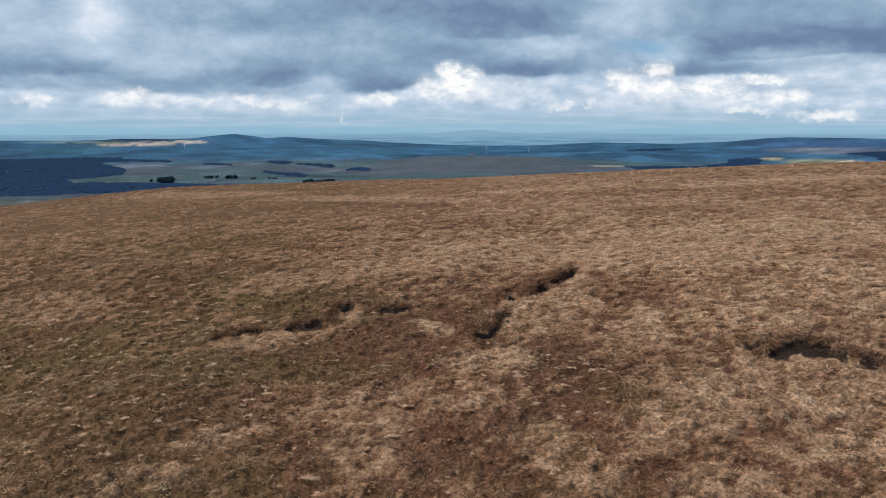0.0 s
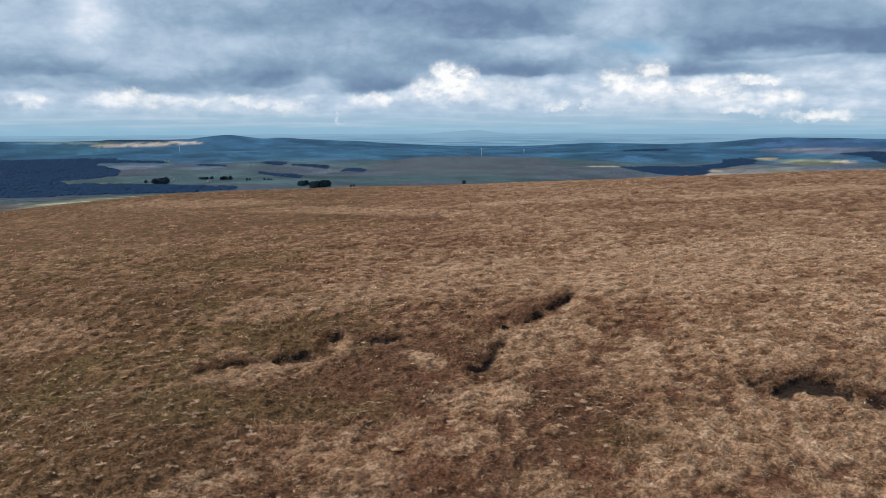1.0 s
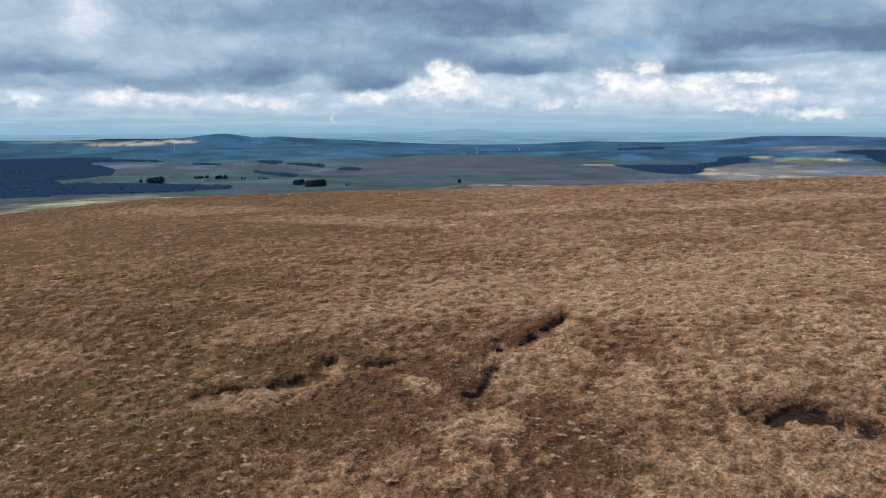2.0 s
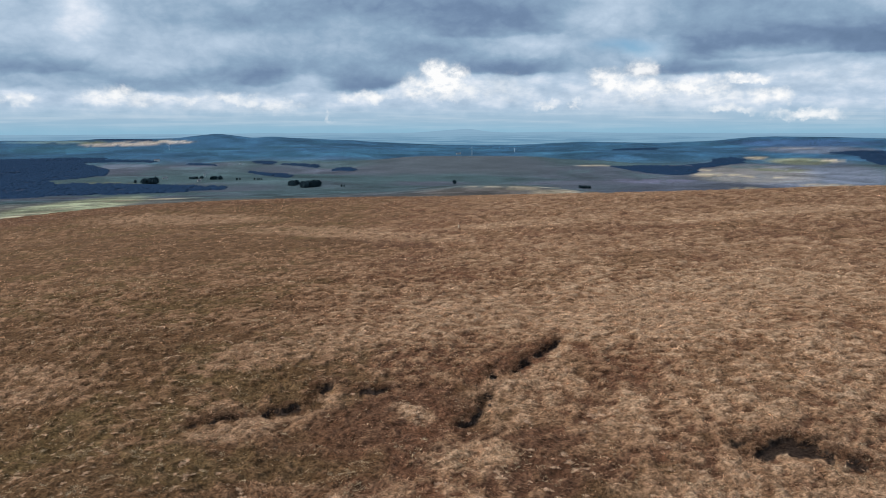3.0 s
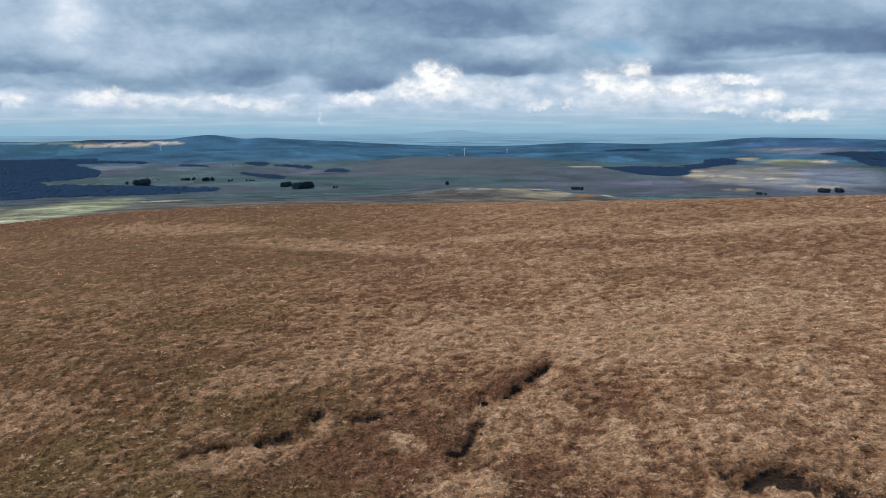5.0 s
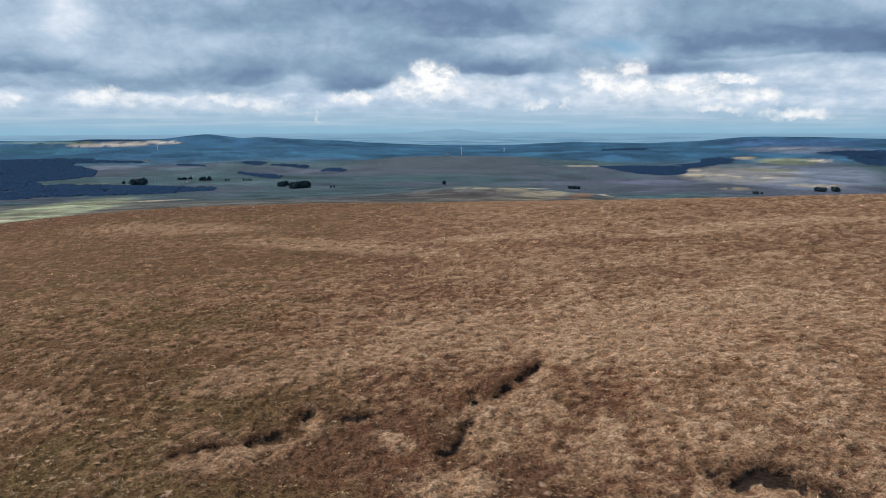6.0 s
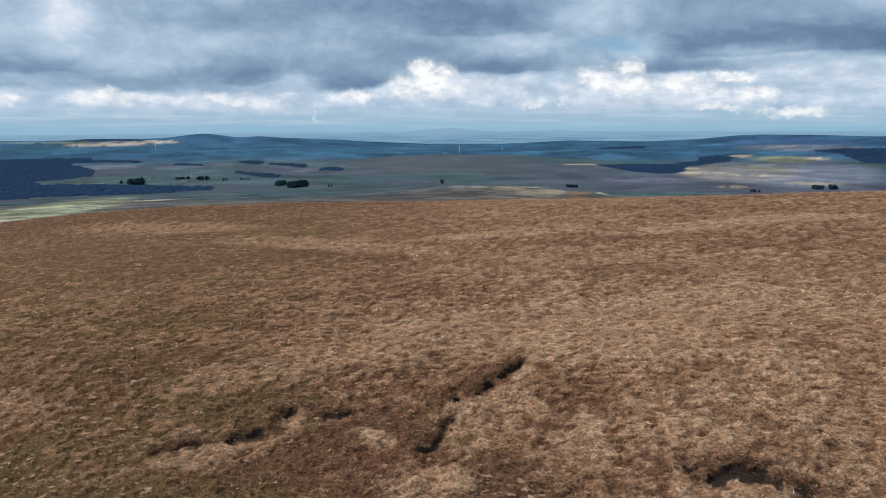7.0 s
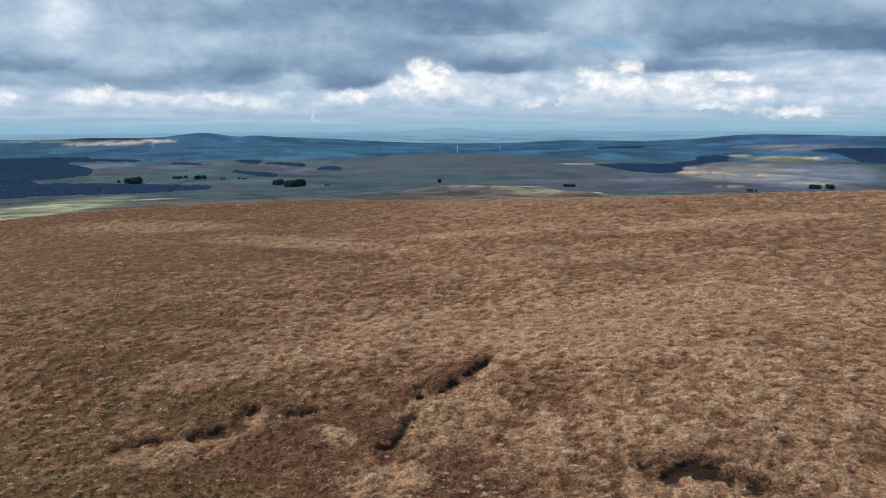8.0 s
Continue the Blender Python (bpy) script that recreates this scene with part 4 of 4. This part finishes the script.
# -- white farm buildings, tiny in the valley
def make_farm(m, long, deep, tall):
    farm = empty("farmhouse", m, "small white farm building with a slate roof", "house", "farm buildings in the valley")
    half, span, rise = long / 2, deep / 2, deep * 0.42
    bm = box(bmesh.new(), -half, -span, -1.0, half, span, tall)
    for sx in (-half, half):
        a, b, c = (bm.verts.new((sx, -span, tall)), bm.verts.new((sx, span, tall)), bm.verts.new((sx, 0, tall + rise)))
        bm.faces.new((a, b, c))
    part("wall", bm, LIMEWASH, farm)
    bm = bmesh.new()
    for sy in (-1, 1):
        q = [(-half - 0.3, sy * (span + 0.3), tall - 0.12), (half + 0.3, sy * (span + 0.3), tall - 0.12), (half + 0.3, 0, tall + rise), (-half - 0.3, 0, tall + rise)]
        low_side, high_side = [bm.verts.new(p) for p in q], [bm.verts.new((p[0], p[1], p[2] + 0.18)) for p in q]
        bm.faces.new(low_side)
        bm.faces.new(high_side)
        for k in range(4):
            bm.faces.new((low_side[k], low_side[(k + 1) % 4], high_side[(k + 1) % 4], high_side[k]))
    roof = part("roof", bm, SLATE, farm, "grey slate roof")
    part("chimney", box(bmesh.new(), half - 1.1, -0.4, tall + rise - 0.6, half - 0.3, 0.4, tall + rise + 1.0, 0.05), LIMEWASH, roof)
    for k in range(3):
        x = -half + long * (k + 0.5) / 3
        if k == 1:
            part("door", box(bmesh.new(), x - 0.5, -span - 0.04, 0.0, x + 0.5, -span + 0.02, 2.05), SLATE, farm)
        else:
            part("window", box(bmesh.new(), x - 0.55, -span - 0.04, 1.0, x + 0.55, -span + 0.02, 2.1), SLATE, farm)
    return farm


for bearing, low, long, deep, tall in ((-17.65, 2.23, 22, 9, 5), (-18.50, 3.60, 8, 7, 4.5), (-17.20, 3.39, 12, 6, 3.0), (-14.73, 3.26, 5, 5, 6), (-12.46, 2.50, 8, 6, 4), (2.00, 1.91, 22, 8, 4), (-15.09, 3.58, 9, 6, 3)):
    x, y, z = ground_at(bearing, low)
    make_farm(pose(x, y, z, 0, 0, -bearing + 8), 0.85 * long, 0.8 * deep, 0.9 * tall)


# -- a pale stake in the grass near the brow
def make_stake(x, y):
    z = float(surface(np.array([x]), np.array([y]))[0])
    bm = box(bmesh.new(), -0.035, -0.03, -0.3, 0.035, 0.03, 0.36, 0.008)
    for v in bm.verts:
        if v.co.z > 0.3:
            v.co.x *= 0.7
    stake = empty("stake", pose(x, y, z, 4, 3, 20), "pale weathered wooden stake standing in the grass", "stake")
    part("post", bm, STAKE, stake)


make_stake(3.1, 82.2)


# ======== grass ========
def blades(spots, colours, rng, count, length, width, lean, spread, fold):
    """Grass blades as slim strips, bent once where fold is set, fanned out of each spot."""
    base, tint = np.repeat(spots, count, 0), np.repeat(colours, count, 0)
    k = len(base)
    turn, size = rng.uniform(0, 2 * math.pi, k), rng.uniform(0.6, 1.25, k) * np.repeat(length, count)
    out = np.stack([np.cos(turn), np.sin(turn), np.zeros(k)], -1)
    side = np.stack([-np.sin(turn), np.cos(turn), np.zeros(k)], -1)
    flat = rng.uniform(*lean, k)[:, None]
    foot = base + out * (rng.uniform(0, 1, k) * np.repeat(spread, count))[:, None]
    up = np.array([0, 0, 1.0])
    mid = foot + (out * np.sin(flat) * 0.5 + up * np.cos(flat) * 0.62) * size[:, None]
    tip = foot + (out * np.sin(flat) * 1.05 + up * np.cos(flat) * 0.70) * size[:, None]
    w = side * (np.repeat(width, count) * rng.uniform(0.7, 1.3, k))[:, None]
    tint = tint * rng.uniform(0.7, 1.3, (k, 1))
    if fold:
        verts = np.stack([foot - w * 0.5, foot + w * 0.5, mid, tip], 1).reshape(-1, 3)
        ids = np.arange(k)[:, None] * 4
        tris = np.concatenate([ids + [[0, 1, 2]], ids + [[1, 3, 2]]], 1)
        return verts, tris.ravel(), np.full(2 * k, 3), np.repeat(tint, 4, 0)
    verts = np.stack([foot - w * 0.5, foot + w * 0.5, tip], 1).reshape(-1, 3)
    return verts, np.arange(3 * k), np.full(k, 3), np.repeat(tint, 3, 0)


def build_grass(name, label, seed, count, near, far, blade_count, length, width, fold=False):
    """Tufts thinned out at random where the cover is not grassy; their height and width grow slowly with distance."""
    rng = np.random.default_rng(seed)
    r = near + (far - near) * rng.uniform(0, 1, count) ** 1.15
    a = np.radians(rng.uniform(-34, 34, count))
    x, y = r * np.sin(a), r * np.cos(a)
    base, grass = moor_cover(x, y)
    _, bare, front, _ = cut(x, y)
    keep = (rng.uniform(0, 1, count) < (0.25 + 0.75 * grass) * (0.35 + 0.65 * lumps(x, y))) & (bare < 0.2)
    x, y, r, base, grass, front = x[keep], y[keep], r[keep], base[keep], grass[keep], front[keep]
    n = len(x)
    pale = rng.uniform(0, 1, n) < (0.10 + 0.30 * grass) * (0.8 + 0.7 * step(fbm(x, y, 0.7, 3, 90), 0.40, 0.64))
    colours = np.where(pale[:, None], blend(base, STRAW * (1.45 - 0.35 * step(r, 50, 90))[:, None], rng.uniform(0.4, 1.0, n)), base * 1.05)
    colours = blend(colours, RUST, np.clip(rng.uniform(-3.0, 0.7, n), 0, 1)) * np.exp(rng.normal(0, 0.25, n))[:, None]
    grow = (0.80 + r / 170) * (1 - 0.25 * front)
    data = blades(np.stack([x, y, surface(x, y) - 0.02], -1), colours, rng, blade_count, length * grow * rng.uniform(0.6, 1.4, n) * (1 + 0.35 * pale), width * grow * (1 + 0.5 * pale), (0.9, 1.5), length * 0.5 * grow, fold)
    tagged(new(name, mesh_from(name, *data[:3], data[3], GRASS)), label, "grass", kind="stuff")


build_grass("moor_grass", "dry straw-coloured moor grass in matted tufts", 1, 175000, 19, 70, 7, 0.105, 0.016)
build_grass("distant_moor_grass", "dry brown moor grass towards the brow", 2, 60000, 46, 215, 5, 0.13, 0.036)


def build_clumps(name, label, seed, count, near, far, blade_count, size, thick):
    """Whole tussocks of pale grass, each of one tint, on the crowns of the lumps; they stand close in the grassy patches and thin out in the heather."""
    rng = np.random.default_rng(seed)
    r = np.sqrt(rng.uniform(near ** 2, far ** 2, count))
    a = np.radians(rng.uniform(-33, 33, count))
    x, y = r * np.sin(a), r * np.cos(a)
    base, grass = moor_cover(x, y)
    _, bare, front, _ = cut(x, y)
    band = step(fbm(x, y, 0.6, 3, 191), 0.36, 0.60)
    keep = (rng.uniform(0, 1, count) < (0.10 + 0.9 * grass) * (0.40 + 0.60 * band) * (0.3 + 0.7 * lumps(x, y))) & (bare < 0.05)
    x, y, r, base, grass, front = x[keep], y[keep], r[keep], base[keep], grass[keep], front[keep]
    n = len(x)
    tint = blend(np.broadcast_to(TAN * 1.15, (n, 3)), STRAW * 1.1, np.clip(rng.uniform(-0.35, 0.9, n) + 0.35 * grass, 0, 1))
    tint = blend(tint, base * 1.2, rng.uniform(0, 0.6, n)) * (np.exp(rng.normal(0.10, 0.32, n)) * (1 - 0.18 * step(r, 55, 100)))[:, None]
    grow = size * (0.75 + r / 150) * rng.uniform(0.55, 1.35, n) * (1 - 0.2 * front)
    data = blades(np.stack([x, y, surface(x, y) - 0.02], -1), tint, rng, blade_count, 0.15 * grow, thick * grow, (0.8, 1.45), 0.15 * grow, False)
    tagged(new(name, mesh_from(name, *data[:3], data[3], GRASS)), label, "grass", kind="stuff")


build_clumps("grass_clumps", "pale tan grass clumps standing out of the moor", 51, 60000, 20, 52, 20, 1.0, 0.022)
build_clumps("distant_grass_clumps", "pale grass clumps in bands towards the brow", 52, 190000, 50, 215, 6, 1.25, 0.046)


def build_heather():
    """Short dark sprigs that roughen the heather between the grass."""
    rng = np.random.default_rng(3)
    count = 140000
    r = 17 + 45 * rng.uniform(0, 1, count) ** 1.2
    a = np.radians(rng.uniform(-34, 34, count))
    x, y = r * np.sin(a), r * np.cos(a)
    base, grass = moor_cover(x, y)
    _, bare, front, _ = cut(x, y)
    keep = (rng.uniform(0, 1, count) > 0.15 + 1.3 * grass) & (bare < 0.2)
    x, y, base = x[keep], y[keep], base[keep]
    n = len(x)
    colours = base * np.exp(rng.normal(-0.05, 0.45, n))[:, None]
    data = blades(np.stack([x, y, surface(x, y) - 0.02], -1), colours, rng, 4, 0.10 * rng.uniform(0.6, 1.5, n), np.full(n, 0.024), (0.5, 1.3), np.full(n, 0.07), False)
    tagged(new("heather", mesh_from("heather", *data[:3], data[3], GRASS)), "low dark brown heather between the grass tufts", "heather", kind="stuff")


build_heather()


def build_bleached():
    """Fine bleached grass in loose clusters through the heather."""
    rng = np.random.default_rng(4)
    count = 150000
    r = 20 + 46 * rng.uniform(0, 1, count) ** 1.3
    a = np.radians(rng.uniform(-34, 34, count))
    x, y = r * np.sin(a), r * np.cos(a)
    _, bare, front, _ = cut(x, y)
    cluster = step(fbm(x, y, 0.42, 2, 93), 0.54, 0.70) * (0.25 + 0.75 * step(fbm(x, y, 5.0, 2, 94), 0.35, 0.6)) * (0.45 + 0.55 * step(8 - x, 0, 16))
    keep = (rng.uniform(0, 1, count) < cluster) & (bare < 0.1)
    x, y, r = x[keep], y[keep], r[keep]
    n = len(x)
    colours = np.tile(np.array((0.56, 0.43, 0.28)), (n, 1)) * np.exp(rng.normal(-0.15, 0.30, n))[:, None]
    data = blades(np.stack([x, y, surface(x, y) - 0.01], -1), colours, rng, 6, 0.12 * rng.uniform(0.6, 1.3, n), np.full(n, 0.024), (0.5, 1.45), np.full(n, 0.05), False)
    tagged(new("bleached_grass", mesh_from("bleached_grass", *data[:3], data[3], GRASS)), "fine bleached grass scattered through dark heather", "grass", kind="stuff")


build_bleached()


def along_banks(rng, per_metre, low, high):
    """Places strung along the lips of the peat cuts, from low to high metres behind the lip."""
    out = []
    for line, depth, width in CUTS:
        for (ax, ay), (bx, by) in zip(line[:-1], line[1:]):
            size = math.hypot(bx - ax, by - ay)
            for _ in range(int(size * per_metre)):
                f, d = rng.uniform(0, 1), rng.uniform(low, high)
                out.append((ax + f * (bx - ax) - d * (by - ay) / size, ay + f * (by - ay) + d * (bx - ax) / size))
    return np.array(out)


def build_fringe():
    """Rank grass and heather that hangs over the peat banks."""
    rng = np.random.default_rng(8)
    p = along_banks(rng, 60, -0.02, 0.45)
    x, y = p[:, 0], p[:, 1]
    n = len(x)
    base, _ = moor_cover(x, y)
    colours = blend(base, TAN, rng.uniform(0, 0.8, n)) * np.exp(rng.normal(-0.1, 0.35, n))[:, None]
    data = blades(np.stack([x, y, surface(x, y) - 0.03], -1), colours, rng, 9, 0.15 * rng.uniform(0.6, 1.4, n), np.full(n, 0.020), (0.4, 1.5), np.full(n, 0.08), True)
    tagged(new("bank_grass", mesh_from("bank_grass", *data[:3], data[3], GRASS)), "rank brown grass hanging over the peat banks", "grass", kind="stuff")


build_fringe()


# -- clods of peat fallen from the banks
def build_clods():
    rng = random.Random(17)
    peat = material("wet_peat", (0.050, 0.034, 0.025), 0.9, noise_size=0.08, depth=0.35, bump=0.02)
    shapes = []
    for k in range(4):
        bm = bmesh.new()
        bmesh.ops.create_icosphere(bm, subdivisions=2, radius=0.16)
        for v in bm.verts:
            v.co *= 0.8 + 0.55 * noise.noise(v.co * 7 + Vector((k * 3.1, 0, 0)))
            v.co.z *= 0.6
        me = bpy.data.meshes.new("peat_clod")
        bm.to_mesh(me)
        bm.free()
        me.materials.append(peat)
        shapes.append(me)
    for x, y in along_banks(np.random.default_rng(18), 1.2, -0.35, -0.08):
        z = float(surface(np.array([x]), np.array([y]))[0])
        ob = new("peat_clod", shapes[rng.randrange(4)])
        ob.matrix_basis = pose(x, y, z + 0.02, rng.uniform(-20, 20), 0, rng.uniform(0, 360)) @ Matrix.Scale(rng.uniform(0.3, 0.7), 4)
        tagged(ob, "dark crumbled clod of peat below the bank", "peat clod", "peat clods")


build_clods()


def tussock_mesh(seed, size):
    """A low dome of bleached blades, in a few crowns that run together."""
    rng = np.random.default_rng(seed)
    crowns = rng.normal(0, 0.15, (4, 2)) * size * (1.2, 0.9)
    n = 30
    flat = crowns[rng.integers(0, 4, n)] + rng.normal(0, 0.075, (n, 2)) * size
    dome = 0.06 * size * np.exp(-(flat ** 2).sum(1) / (0.05 * size * size))
    tints = np.tile(np.array((0.86, 0.61, 0.42)), (n, 1)) * rng.uniform(0.5, 1.15, (n, 1))
    data = blades(np.concatenate([flat, dome[:, None]], 1), tints, rng, 7, np.full(n, 0.15 * size), np.full(n, 0.022), (0.7, 1.45), np.full(n, 0.06 * size), False)
    return mesh_from("grass_tussock", *data[:3], data[3], GRASS)


# -- bleached tussocks that stand out of the heather
TUSSOCKS = [tussock_mesh(40 + k, 0.9 + 0.12 * k) for k in range(6)]
PLACED = [(-6.7, 27.3), (9.6, 26.2), (7.6, 27.5), (2.7, 29.2), (-6.2, 28.9), (-10.9, 26.5), (-1.7, 28.2), (-3.8, 27.0), (-10.6, 28.0), (-9.4, 26.6), (-9.3, 29.7), (-6.9, 28.4),
          (-8.8, 31.1), (-7.3, 30.6), (-11.4, 25.8), (-10.6, 25.1), (-12.1, 28.4), (-17.0, 34.1), (-18.6, 37.0), (-2.9, 28.7), (9.3, 30.1), (6.9, 32.9), (7.4, 33.1), (3.2, 31.0),
          (4.6, 29.6), (-0.3, 34.4), (0.7, 29.2), (-1.4, 25.7), (5.1, 26.4), (11.3, 22.5), (10.8, 23.5), (8.6, 28.9), (10.6, 28.3), (-16.3, 35.2), (-17.6, 37.4)]


def build_tussocks():
    rng = random.Random(9)
    spots = [(x, y, rng.uniform(0.5, 0.8)) for x, y in PLACED]
    for cx, cy, wa, wb, n in ((-10.5, 27, 3.5, 2.4, 120), (-15, 33, 2.5, 3.5, 70), (6, 31, 3.0, 2.2, 80), (1, 30, 4.0, 3.0, 40), (-2, 25, 4.0, 1.6, 30), (9, 25, 3.0, 2.0, 25), (-5, 40, 5.0, 2.5, 40), (-13, 40, 4.0, 3.5, 40)):
        spots += [(rng.gauss(cx, wa), rng.gauss(cy, wb), 0.28 + 0.40 * rng.random() ** 2) for _ in range(n)]
    spots = [p for p in spots if cut(np.array([p[0]]), np.array([p[1]]))[2][0] <= 0.1]
    spots.sort(key=lambda p: math.hypot(p[0], p[1]))
    verts, tris, tints, base = [], [], [], 0
    for k, (x, y, size) in enumerate(spots):
        mesh = TUSSOCKS[rng.randrange(6)]
        m = pose(x, y, float(surface(np.array([x]), np.array([y]))[0]) - 0.03, 0, 0, rng.uniform(0, 360)) @ Matrix.Scale(size, 4)
        if k < 290:
            ob = new("grass_tussock", mesh)
            ob.matrix_basis = m
            tagged(ob, "bleached straw grass tussock among dark heather", "tussock", "bleached tussocks")
            continue
        n = len(mesh.vertices)
        co, shade, ids = np.zeros(3 * n), np.zeros(4 * n), np.zeros(len(mesh.loops), np.int32)
        mesh.vertices.foreach_get("co", co)
        mesh.color_attributes["cover"].data.foreach_get("color", shade)
        mesh.loops.foreach_get("vertex_index", ids)
        turn = np.array(m.to_3x3())
        verts.append(co.reshape(-1, 3) @ turn.T + np.array(m.translation))
        tints.append(shade.reshape(-1, 4)[:, :3])
        tris.append(ids + base)
        base += n
    ids = np.concatenate(tris)
    me = mesh_from("scattered_tussocks", np.concatenate(verts), ids, np.full(len(ids) // 3, 3), np.concatenate(tints), GRASS)
    tagged(new("scattered_tussocks", me), "small bleached tussocks scattered over the farther moor", "tussocks", kind="stuff")


build_tussocks()
